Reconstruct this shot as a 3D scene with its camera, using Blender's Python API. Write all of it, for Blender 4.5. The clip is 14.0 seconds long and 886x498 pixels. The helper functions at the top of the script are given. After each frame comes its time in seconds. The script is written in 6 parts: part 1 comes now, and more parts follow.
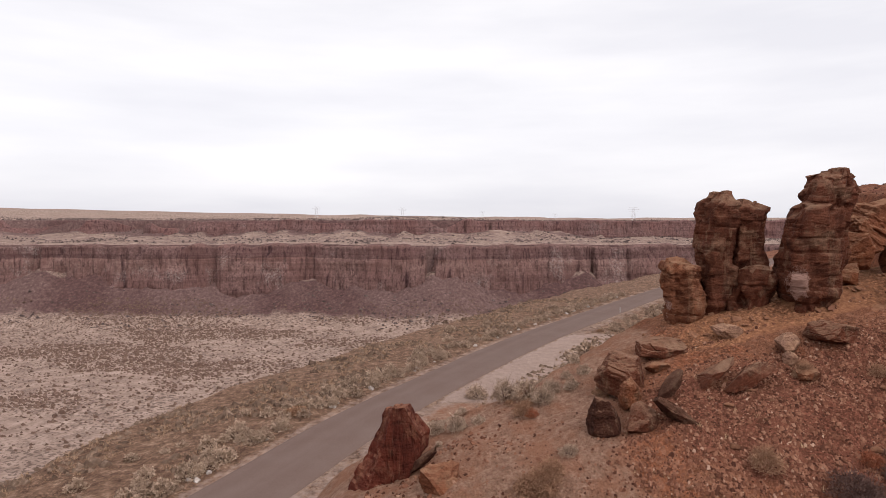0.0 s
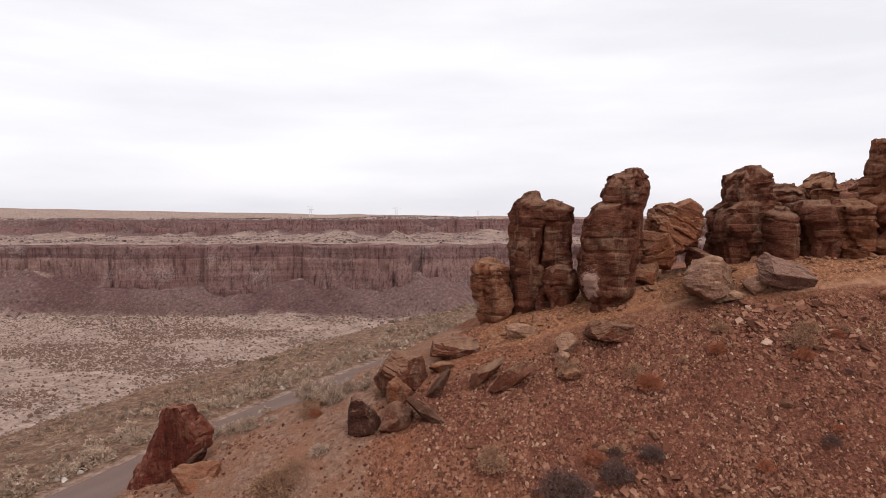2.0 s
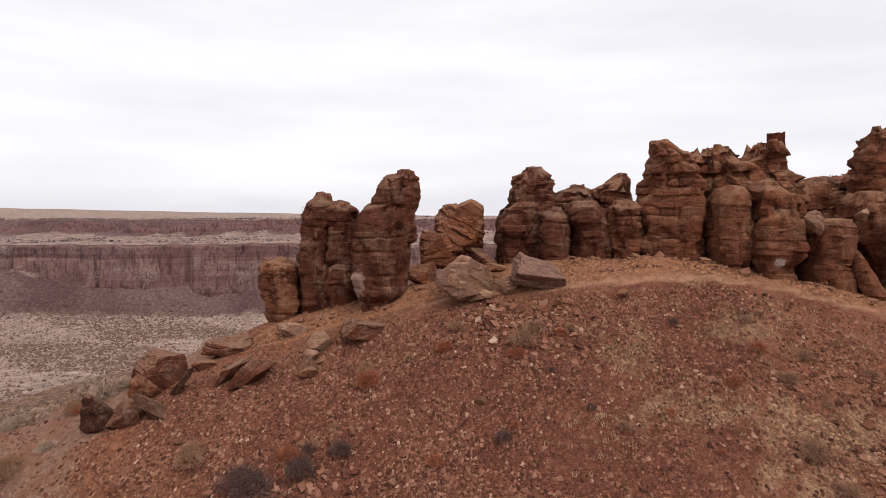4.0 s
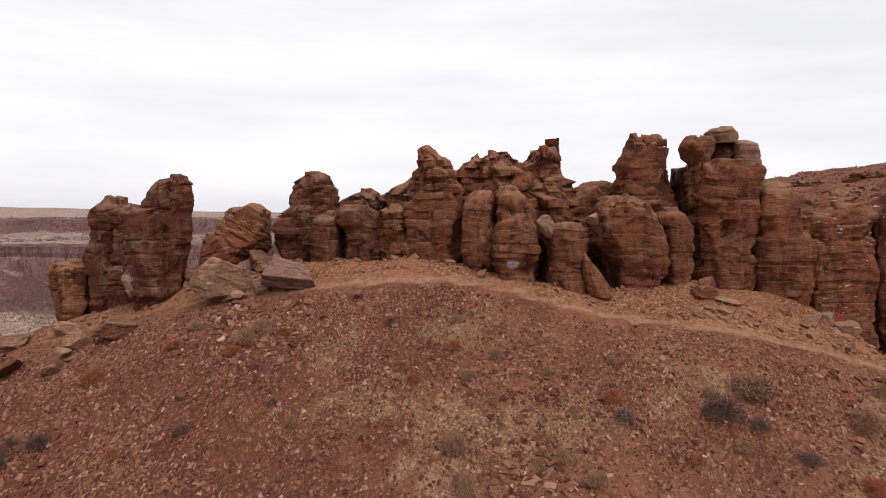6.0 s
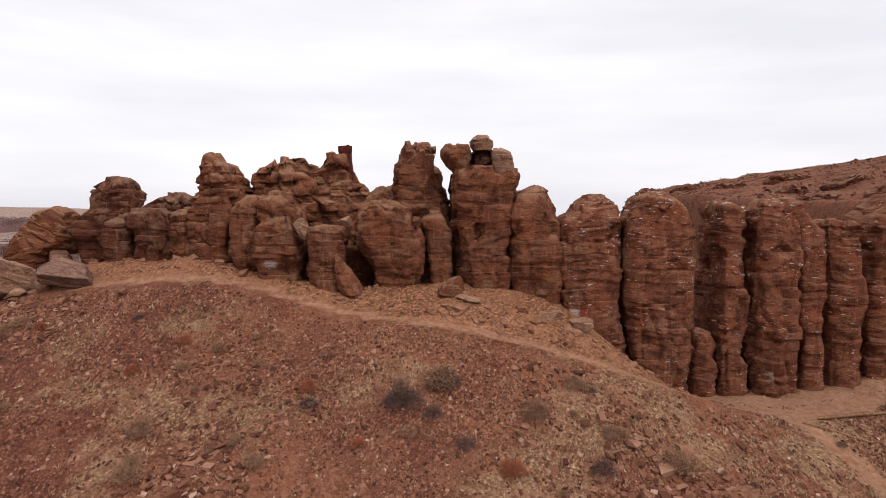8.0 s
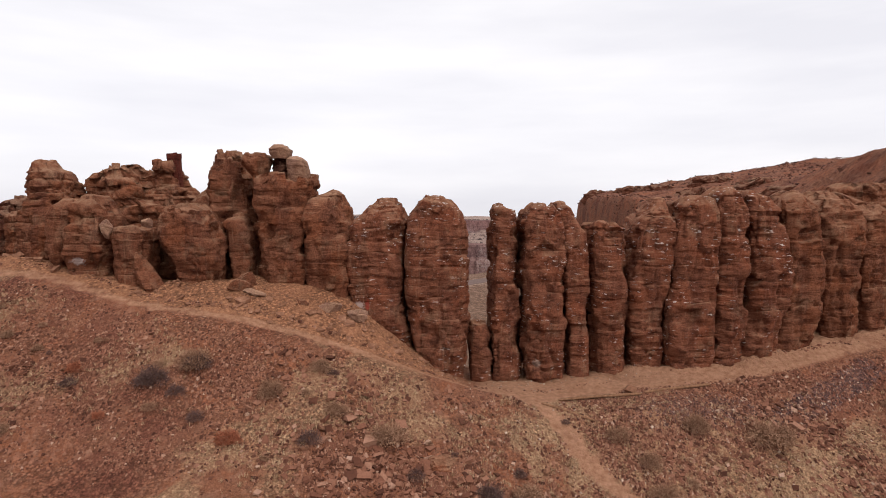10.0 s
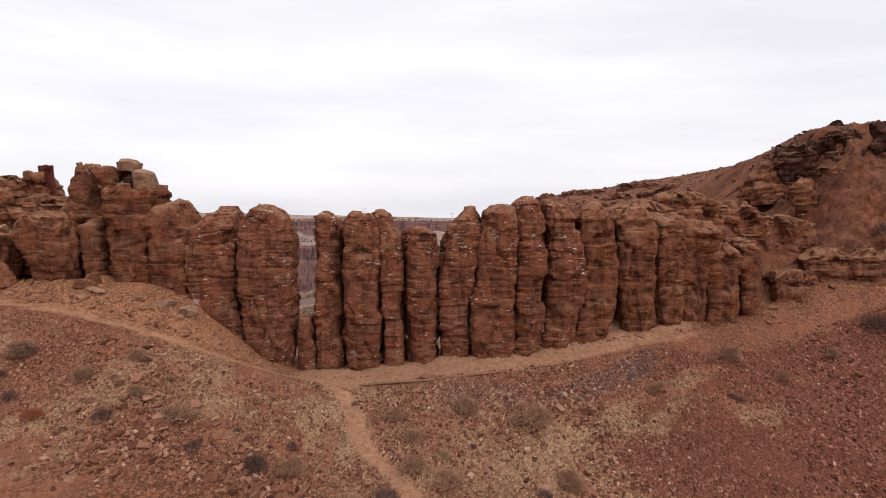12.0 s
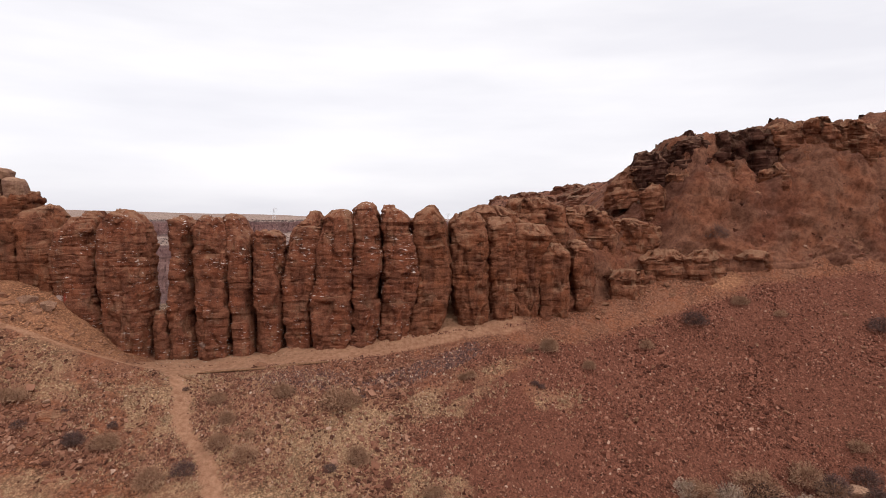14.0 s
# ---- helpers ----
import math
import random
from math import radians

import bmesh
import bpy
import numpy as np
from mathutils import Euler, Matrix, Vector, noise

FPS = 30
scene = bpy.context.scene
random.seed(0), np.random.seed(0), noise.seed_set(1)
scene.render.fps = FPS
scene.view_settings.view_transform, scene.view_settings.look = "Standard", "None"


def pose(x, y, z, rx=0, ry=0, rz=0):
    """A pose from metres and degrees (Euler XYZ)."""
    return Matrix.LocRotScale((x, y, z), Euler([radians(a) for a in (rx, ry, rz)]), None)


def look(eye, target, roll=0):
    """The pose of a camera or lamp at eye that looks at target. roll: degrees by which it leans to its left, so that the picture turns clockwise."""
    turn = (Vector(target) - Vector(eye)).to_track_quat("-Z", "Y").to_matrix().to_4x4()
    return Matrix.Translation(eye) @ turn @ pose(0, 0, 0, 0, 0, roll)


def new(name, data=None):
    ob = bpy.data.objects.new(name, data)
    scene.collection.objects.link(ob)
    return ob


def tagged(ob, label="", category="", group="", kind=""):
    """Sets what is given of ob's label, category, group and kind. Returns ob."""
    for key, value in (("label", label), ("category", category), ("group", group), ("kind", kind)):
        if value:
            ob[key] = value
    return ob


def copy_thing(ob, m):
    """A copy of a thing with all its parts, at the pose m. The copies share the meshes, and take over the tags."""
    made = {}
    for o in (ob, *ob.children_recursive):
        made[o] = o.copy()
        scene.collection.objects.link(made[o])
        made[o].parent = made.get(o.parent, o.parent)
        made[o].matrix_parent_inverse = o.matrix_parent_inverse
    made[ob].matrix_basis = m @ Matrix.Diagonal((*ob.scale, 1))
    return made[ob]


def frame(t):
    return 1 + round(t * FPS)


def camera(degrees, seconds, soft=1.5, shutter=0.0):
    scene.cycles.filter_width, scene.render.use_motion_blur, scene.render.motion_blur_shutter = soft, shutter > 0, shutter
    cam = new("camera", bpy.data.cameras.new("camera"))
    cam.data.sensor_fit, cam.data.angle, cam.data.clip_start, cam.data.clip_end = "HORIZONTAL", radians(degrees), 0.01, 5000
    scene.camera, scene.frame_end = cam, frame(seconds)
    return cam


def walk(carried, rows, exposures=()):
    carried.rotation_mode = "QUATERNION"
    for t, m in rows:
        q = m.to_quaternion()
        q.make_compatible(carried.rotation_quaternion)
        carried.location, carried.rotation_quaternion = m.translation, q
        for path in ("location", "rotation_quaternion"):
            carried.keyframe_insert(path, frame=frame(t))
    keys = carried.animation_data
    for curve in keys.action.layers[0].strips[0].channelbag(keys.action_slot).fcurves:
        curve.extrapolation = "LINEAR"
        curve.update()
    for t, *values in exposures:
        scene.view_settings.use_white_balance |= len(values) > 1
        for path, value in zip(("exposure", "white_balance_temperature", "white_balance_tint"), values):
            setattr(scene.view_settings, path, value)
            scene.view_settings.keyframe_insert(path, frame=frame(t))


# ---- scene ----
cam = camera(72.0, 14.0, soft=0.85)
METRES, EYE, TILT, LEAN, TURN = 96.0, 11.5, -2.71, 0.0, 0.0
ROWS = [
    (0.0, 0.0000, 0.0000, 0.0000, 0.000, 0.000, -0.000),
    (0.5, 0.0286, -0.0003, 0.0005, -0.007, -0.029, 0.060),
    (1.0, 0.0592, -0.0004, 0.0007, -0.015, -0.066, 0.120),
    (1.5, 0.0911, -0.0011, 0.0006, -0.037, -0.059, 0.110),
    (2.0, 0.1243, -0.0018, 0.0006, -0.059, -0.074, 0.110),
    (2.5, 0.1583, -0.0026, 0.0004, -0.088, -0.066, 0.100),
    (5.0, 0.3376, -0.0148, 0.0008, -0.206, -0.096, 0.120),
    (5.5, 0.3745, -0.0187, 0.0012, -0.258, -0.103, 0.090),
    (6.0, 0.4115, -0.0231, 0.0020, -0.317, -0.147, 0.070),
    (6.5, 0.4487, -0.0280, 0.0024, -0.339, -0.096, 0.070),
    (7.0, 0.4857, -0.0337, 0.0029, -0.376, -0.111, 0.050),
    (7.5, 0.5225, -0.0406, 0.0031, -0.405, -0.125, 0.020),
    (8.0, 0.5592, -0.0486, 0.0025, -0.420, -0.125, -0.000),
    (8.5, 0.5959, -0.0577, 0.0021, -0.413, -0.133, -0.040),
    (11.0, 0.7745, -0.1178, 0.0021, -0.339, -0.015, -0.110),
    (11.5, 0.8090, -0.1319, 0.0029, -0.346, 0.000, -0.150),
    (12.0, 0.8430, -0.1466, 0.0032, -0.354, 0.037, -0.150),
    (12.5, 0.8777, -0.1603, 0.0039, -0.346, 0.044, -0.160),
    (13.0, 0.9130, -0.1729, 0.0040, -0.346, 0.096, -0.180),
    (13.5, 0.9485, -0.1849, 0.0041, -0.339, 0.103, -0.190),
    (14.0, 0.9842, -0.1965, 0.0038, -0.317, 0.118, -0.190),
]
walk(cam, [(t, pose(0, 0, EYE, TILT, LEAN, TURN) @ pose(METRES * x, METRES * y, METRES * z, 90 + pitch, roll, yaw)) for t, x, y, z, yaw, pitch, roll in ROWS])

# ---- world and light: a bright overcast sky ----
world = bpy.data.worlds.new("overcast")
scene.world = world
world.use_nodes = True
wn, wl = world.node_tree.nodes, world.node_tree.links
wn.clear()
w_out = wn.new("ShaderNodeOutputWorld")
w_bg = wn.new("ShaderNodeBackground")
w_sky = wn.new("ShaderNodeTexSky")
w_sky.sky_type, w_sky.sun_disc = "NISHITA", False
w_sky.sun_elevation, w_sky.sun_rotation = radians(43), radians(146)
w_sky.air_density, w_sky.dust_density, w_sky.altitude = 1.0, 4.0, 300
w_grey = wn.new("ShaderNodeHueSaturation")
w_grey.inputs["Saturation"].default_value = 0.12
w_grey.inputs["Value"].default_value = 0.035
wl.new(w_sky.outputs[0], w_grey.inputs["Color"])
w_tc = wn.new("ShaderNodeTexCoord")
w_map = wn.new("ShaderNodeMapping")
w_map.inputs["Scale"].default_value = (1.2, 1.2, 7.0)
w_noise = wn.new("ShaderNodeTexNoise")
w_noise.inputs["Scale"].default_value, w_noise.inputs["Detail"].default_value = 1.6, 5
wl.new(w_tc.outputs["Generated"], w_map.inputs[0])
wl.new(w_map.outputs[0], w_noise.inputs["Vector"])
w_ramp = wn.new("ShaderNodeValToRGB")
w_ramp.color_ramp.elements[0].position, w_ramp.color_ramp.elements[1].position = 0.34, 0.66
w_ramp.color_ramp.elements[0].color = (0.74, 0.73, 0.785, 1)
w_ramp.color_ramp.elements[1].color = (0.90, 0.88, 0.91, 1)
wl.new(w_noise.outputs[0], w_ramp.inputs[0])
w_add = wn.new("ShaderNodeMix")
w_add.data_type, w_add.blend_type = "RGBA", "ADD"
w_add.inputs["Factor"].default_value = 1.0
wl.new(w_ramp.outputs[0], w_add.inputs["A"])
wl.new(w_grey.outputs[0], w_add.inputs["B"])
wl.new(w_add.outputs["Result"], w_bg.inputs["Color"])
# an overcast sky is about twice as bright overhead as low down
w_sep = wn.new("ShaderNodeSeparateXYZ")
wl.new(w_tc.outputs["Generated"], w_sep.inputs[0])
w_high = wn.new("ShaderNodeMapRange")
w_high.inputs["From Min"].default_value, w_high.inputs["From Max"].default_value = 0.45, 1.0
w_high.inputs["To Min"].default_value, w_high.inputs["To Max"].default_value = 1.0, 2.1
wl.new(w_sep.outputs["Z"], w_high.inputs["Value"])
wl.new(w_high.outputs[0], w_bg.inputs["Strength"])
wl.new(w_bg.outputs[0], w_out.inputs[0])

sun = new("sun", bpy.data.lights.new("sun", "SUN"))
sun.data.energy, sun.data.angle, sun.data.color = 1.4, radians(30), (1.0, 0.96, 0.92)
sun.matrix_world = look((30, -30, 48), (0, 14, 0))


# ---- noise ----
def hashed(ix, iy, iz, seed):
    h = (ix.astype(np.int64) * 374761393 + iy.astype(np.int64) * 668265263 + iz.astype(np.int64) * 1440662683 + seed * 974634777) & 0xFFFFFFFF
    h = ((h ^ (h >> 13)) * 1274126177) & 0xFFFFFFFF
    h = ((h ^ (h >> 16)) * 1103515245) & 0xFFFFFFFF
    return ((h ^ (h >> 15)) & 0xFFFFFF) / float(0x1000000)


def vnoise(x, y, z, seed=0):
    x, y, z = np.broadcast_arrays(np.asarray(x, float), np.asarray(y, float), np.asarray(z, float))
    ix, iy, iz = np.floor(x), np.floor(y), np.floor(z)
    fx, fy, fz = x - ix, y - iy, z - iz
    fx, fy, fz = fx * fx * (3 - 2 * fx), fy * fy * (3 - 2 * fy), fz * fz * (3 - 2 * fz)
    total = 0
    for a in (0, 1):
        for b in (0, 1):
            for c in (0, 1):
                w = (fx if a else 1 - fx) * (fy if b else 1 - fy) * (fz if c else 1 - fz)
                total = total + w * hashed(ix + a, iy + b, iz + c, seed)
    return total * 2 - 1


def fbm(x, y, z, octaves=4, seed=0):
    total, amp = 0, 1.0
    for o in range(octaves):
        total = total + amp * vnoise(x * 2 ** o, y * 2 ** o, z * 2 ** o, seed + o * 17)
        amp *= 0.5
    return total


def cells(x, y, z, seed=0):
    """Voronoi: nearest and second distance, and a random number of the cell."""
    ix, iy, iz = np.floor(x), np.floor(y), np.floor(z)
    f1 = np.full(x.shape, 9.0)
    f2 = np.full(x.shape, 9.0)
    who = np.zeros(x.shape)
    for a in (-1, 0, 1):
        for b in (-1, 0, 1):
            for c in (-1, 0, 1):
                cx, cy, cz = ix + a, iy + b, iz + c
                dx = cx + hashed(cx, cy, cz, seed) - x
                dy = cy + hashed(cx, cy, cz, seed + 1) - y
                dz = cz + hashed(cx, cy, cz, seed + 2) - z
                d = np.sqrt(dx * dx + dy * dy + dz * dz)
                near = d < f1
                f2 = np.where(near, f1, np.minimum(f2, d))
                who = np.where(near, hashed(cx, cy, cz, seed + 3), who)
                f1 = np.where(near, d, f1)
    return f1, f2, who


def smooth(a, b, v):
    t = np.clip((v - a) / (b - a), 0, 1)
    return t * t * (3 - 2 * t)


def mixed(a, b, f):
    return a * (1 - f) + b * f


def spline(x, xs, ys):
    """A smooth curve through knots."""
    xs, ys = np.array(xs, float), np.array(ys, float)
    m = np.gradient(ys, xs)
    i = np.clip(np.searchsorted(xs, x) - 1, 0, len(xs) - 2)
    h = xs[i + 1] - xs[i]
    t = np.clip((x - xs[i]) / h, 0, 1)
    return ((2 * t ** 3 - 3 * t ** 2 + 1) * ys[i] + (t ** 3 - 2 * t ** 2 + t) * h * m[i]
            + (-2 * t ** 3 + 3 * t ** 2) * ys[i + 1] + (t ** 3 - t ** 2) * h * m[i + 1])


# ---- the lie of the land ----
KX = (-30, -12, -5.5, -2, 5, 12, 19, 26, 32, 40, 48, 55, 62, 68, 74, 82, 92, 100, 108, 116, 125, 135, 150)
KZ22 = (-17, -14, -8.3, -6.2, -3.9, -2.4, -1.6, 0.1, 1.3, 1.8, 1.6, 1.2, 0.6, -1.0, -2.4, -2.8, -4.1, -4.8, -5.6, -6.8, -6.4, -5.5, -4)
KZ28 = (-15, -9.0, -3.3, -2.1, 0.0, 1.9, 2.6, 4.2, 5.1, 5.85, 5.8, 5.6, 4.0, 2.2, 0.5, 0.5, -0.6, -0.9, -1.7, -3.2, -1.6, 0.5, 3)
KYF = (36, 36, 36, 36, 37, 37.5, 37, 35.5, 35.5, 33, 31.5, 33, 33, 32.5, 33, 33.5, 34.5, 36.5, 39, 42, 41, 41, 41)
KZF = (-15, -10.5, -3.1, -1.4, 1.2, 4.0, 6.3, 8.0, 9.1, 9.1, 7.6, 7.9, 6.2, 1.4, 0.9, 1.7, 2.9, 3.8, 4.4, 6.5, 7.4, 8, 9)
ROAD_Y = (-300, -60, 0, 30, 49.5, 69, 91, 115, 136, 170, 215, 300, 420)
ROAD_X = (-150, -68, -41, -27, -17, -8.5, 4, 19, 34, 59, 95, 165, 265)


def road_x(y):
    return spline(y, ROAD_Y, ROAD_X)


def road_z(y):
    return np.interp(y, (-300, 0, 50, 95, 140, 200, 400), (-16, -13, -11.9, -10.9, -10.1, -9, -7))


def road_side(x, y):
    """Metres from the middle of the road, positive on the side of the rocks."""
    slope = (road_x(y + 1) - road_x(y - 1)) / 2
    return (x - road_x(y)) / np.sqrt(1 + slope * slope)


def far_wall(x):
    return 604 + 26 * vnoise(x / 160, 3.3, 0.5, 5) + 10 * vnoise(x / 45, 1.3, 0.5, 6) + np.where(x > 60, 0.10 * (x - 60), 0)


def rim_wall(x):
    return 862 + 40 * vnoise(x / 210, 7.1, 0.2, 8) + 16 * vnoise(x / 60, 2.1, 0.2, 9) + 70 * np.exp(-((x + 440) / 30) ** 2)


def land(x, y):
    """Height of the ground."""
    x, y = np.asarray(x, float), np.asarray(y, float)
    yf, zf = spline(x, KX, KYF), spline(x, KX, KZF)
    z28, z22 = spline(x, KX, KZ28), spline(x, KX, KZ22)
    # slope before the rocks
    front = np.where(y > 28, mixed(z28, zf, np.clip((y - 28) / (yf - 28), 0, 1)), mixed(z22, z28, (y - 22) / 6.0))
    front = np.where(y < 22, z22 - 11 * (1 - np.exp(-(22 - np.minimum(y, 22)) * 0.055)), front)
    # behind the rocks: down to the road, or up the hill
    back = y - yf
    down = zf - 0.62 * np.maximum(back - np.interp(x, (6, 15), (0.0, 4.8)), 0)
    bluff = smooth(113, 123, x)
    top, edge = mixed(13.6, 22.6 + 0.11 * (x - 122), bluff), mixed(yf + 6, 51.5 + 1.5 * np.sin(x * 0.5), bluff)
    gully = 0.07 * fbm(x / 2.6, y / 9.0, 0.3, 3, 45) * bluff
    u = np.clip(back / (edge - yf) + gully * smooth(0, 2.5, back), 0, 1.0)
    ramp = mixed(smooth(0.1, 1.0, u), np.interp(u, (0, 0.1, 0.26, 0.36, 0.54, 0.70, 0.78, 1.0), (0, 0.06, 0.20, 0.38, 0.68, 0.78, 0.90, 1.0)), bluff)
    hill = np.interp(y, (42, 60, 117, 180, 260, 500), (13.2, 14.4, 19.1, 20.3, 17.2, 14)) + 0.18 * (np.clip(x, 100, 150) - 118) * smooth(55, 110, y)
    up = mixed(zf + ramp * (top - zf), hill, smooth(0, 55, y - edge))
    west = 97 + 0.085 * (y - 42)
    rise = smooth(-4, 3, x - west) * smooth(212, 186, y)
    behind = mixed(down, up, rise)
    z = np.where(back > 0, behind, front)
    # the bench with the road, and the drop to the valley
    s = road_side(x, y)
    bench = road_z(y) - 0.09 * np.maximum(-s - 8, 0)
    lip = 27 + 3 * vnoise(x / 14, y / 14, 0.5, 11)
    bench = bench - 0.75 * np.maximum(-s - lip, 0)
    floor = -86 + 2.5 * vnoise(x / 90, y / 90, 0.1, 12)
    # the far side
    d1, d2 = y - far_wall(x), y - rim_wall(x)
    low = 9 - 22 * np.abs(vnoise(x / 62, 9.2, 0.1, 13)) + 4 * vnoise(x / 21, 4.2, 0.1, 14)
    talus = np.interp(d1, (-75, -40, -3, 0), (-86, -76, -50, -48)) + 1.3 * low * smooth(-60, -3, d1)
    shelf = np.interp(d1, (0, 3, 40), (-50, -13.5, -13)) + 3 * vnoise(x / 50, y / 40, 0.3, 15) * smooth(3, 30, d1)
    far = np.where(d1 < 0, np.maximum(talus, floor), shelf)
    upper_talus = np.interp(d2, (-90, -3, 0, 3), (-13, -7, -7, 12))
    right = smooth(150, 330, x)
    upper_talus = mixed(upper_talus, np.interp(d2, (-150, -3, 0, 3), (-38, -24, -24, 12)), right)
    far = np.where(d2 > -150, np.maximum(np.minimum(far, 60), upper_talus + (9 * (0.5 - np.abs(vnoise(x / 34, 0.3, 0.7, 16))) + 3 * vnoise(x / 11, y / 30, 0.7, 17)) * smooth(-90, -20, d2) * smooth(4, 1, d2)), far)
    tilt = np.clip(-x / np.maximum(y, 1), -0.3, 1.0)
    plateau = 11 + np.maximum(d2 - 10, 0) * (0.004 + 0.026 * np.maximum(tilt + 0.05, 0)) + 7 * fbm(x / 240, y / 300, 0.2, 4, 21) * smooth(5, 300, d2)
    far = np.where(d2 > 3, np.minimum(plateau, 12 + 0.2 * np.maximum(d2 - 3, 0) + 80), far)
    base = np.where(y > 420, far, np.maximum(bench, floor))
    k = 1.2
    hgt = np.where(np.abs(z - base) < 8 * k, np.maximum(z, base) + k * np.log1p(np.exp(-np.abs(z - base) / k)) * 0.7, np.maximum(z, base))
    on_road = smooth(9.5, 6.0, np.abs(s)) * (y < 420)
    hgt = mixed(hgt, road_z(y), on_road * smooth(3, 1.0, np.abs(hgt - road_z(y))))
    return hgt


def path_y(x):
    """The trodden path along the foot of the rocks."""
    return spline(x, (22, 30, 36, 41, 48, 53, 57, 63, 67, 71, 79, 92, 101, 107, 116, 123, 132, 145),
                  (34.0, 33.3, 32.6, 31.7, 29.9, 28.9, 28.6, 28.3, 28.4, 29.2, 31.0, 33.2, 35.0, 35.9, 39.2, 40.6, 41.5, 42))


def side_path_x(y):
    """The path that leaves the foot of the columns and goes down towards the valley."""
    return spline(y, (14, 19, 21.6, 22.9, 24.7, 26.7, 28.6, 31), (84.0, 80.2, 78.5, 77.1, 75.8, 75.1, 73.7, 71.5))


def rough(x, y):
    """Small relief of the open ground."""
    close = smooth(70, 45, y) * smooth(-60, -30, x) * smooth(190, 160, x)
    calm = 1 - smooth(8, 6, np.abs(road_side(x, y)))
    trod = 1 - 0.8 * smooth(1.2, 0.5, np.abs(y - path_y(x))) * (x > 20)
    small = 0.22 * fbm(x / 1.7, y / 1.7, 0.3, 3, 31) + 0.05 * vnoise(x / 0.45, y / 0.45, 0.2, 37)
    steep = smooth(2, 5, y - spline(x, KX, KYF)) * smooth(100, 112, x)
    crag = steep * (0.75 * fbm(x / 5, y / 7, 0.1, 4, 41) - 0.4) + steep * smooth(56, 50, y) * (0.55 * fbm(x / 1.5, y / 1.1, 0.1, 3, 43) + 0.5 * vnoise(x / 3.0, y / 0.8, 0.4, 46))
    return close * calm * trod * small + crag + (1 - close) * calm * 0.3 * fbm(x / 9, y / 9, 0.3, 3, 33)


def ground_at(x, y):
    return land(x, y) + rough(x, y)


# patches of straw-coloured grass: middle, half widths, slant
STRAW_PATCHES = ((33.4, 28.4, 0.8, 2.3, 0.16), (39.9, 28.4, 2.6, 1.6, 0), (42.4, 29.2, 1.3, 0.9, 0), (46.4, 23.6, 2.4, 1.5, 0), (52.2, 25.9, 2.6, 1.2, 0), (60.2, 23.4, 2.8, 1.6, 0), (49.2, 24.8, 2.0, 1.2, 0),
                 (70.2, 25.8, 2.0, 0.9, 0), (73.0, 26.4, 2.2, 1.2, 0), (74.0, 24.0, 2.0, 1.0, 0), (88.2, 25.6, 3.4, 1.5, 0), (93.6, 28.0, 3.4, 0.8, -0.6), (99.4, 30.8, 2.6, 1.0, -0.5), (86.4, 22.6, 3.4, 1.6, 0), (103.2, 28.2, 2.6, 1.4, 0))


def straw_spots(x, y):
    total, ragged = 0, 0.45 * fbm(x / 1.1, y / 1.1, 0.4, 3, 57)
    for cx, cy, rx_, ry_, slant in STRAW_PATCHES:
        if rx_ < 1:
            d = np.hypot((x - cx - slant * (y - cy)) / rx_, (y - cy) / ry_)
        else:
            d = np.hypot((x - cx) / rx_, (y - cy + slant * (x - cx)) / ry_)
        total = np.maximum(total, smooth(1.5, 0.1, d + ragged))
    return total


def grey_bank(x, y):
    """Dark purple-grey gravel spilled below the path."""
    line = 28.3 + 0.52 * (x - 89.0)
    bank = smooth(1.15, 0.7, np.abs(y - line) + 0.25 * vnoise(x / 0.8, y / 0.8, 0.4, 58)) * smooth(87.4, 88.6, x) * smooth(98.6, 97.2, x)
    spill = 0.55 * smooth(1.2, 0.5, np.hypot((x - 84.0) / 4.6, (y - 28.2 - 0.15 * (x - 84)) / 1.5) + 0.3 * vnoise(x / 0.8, y / 0.8, 0.4, 59))
    return np.clip(np.maximum(bank, spill), 0, 1)


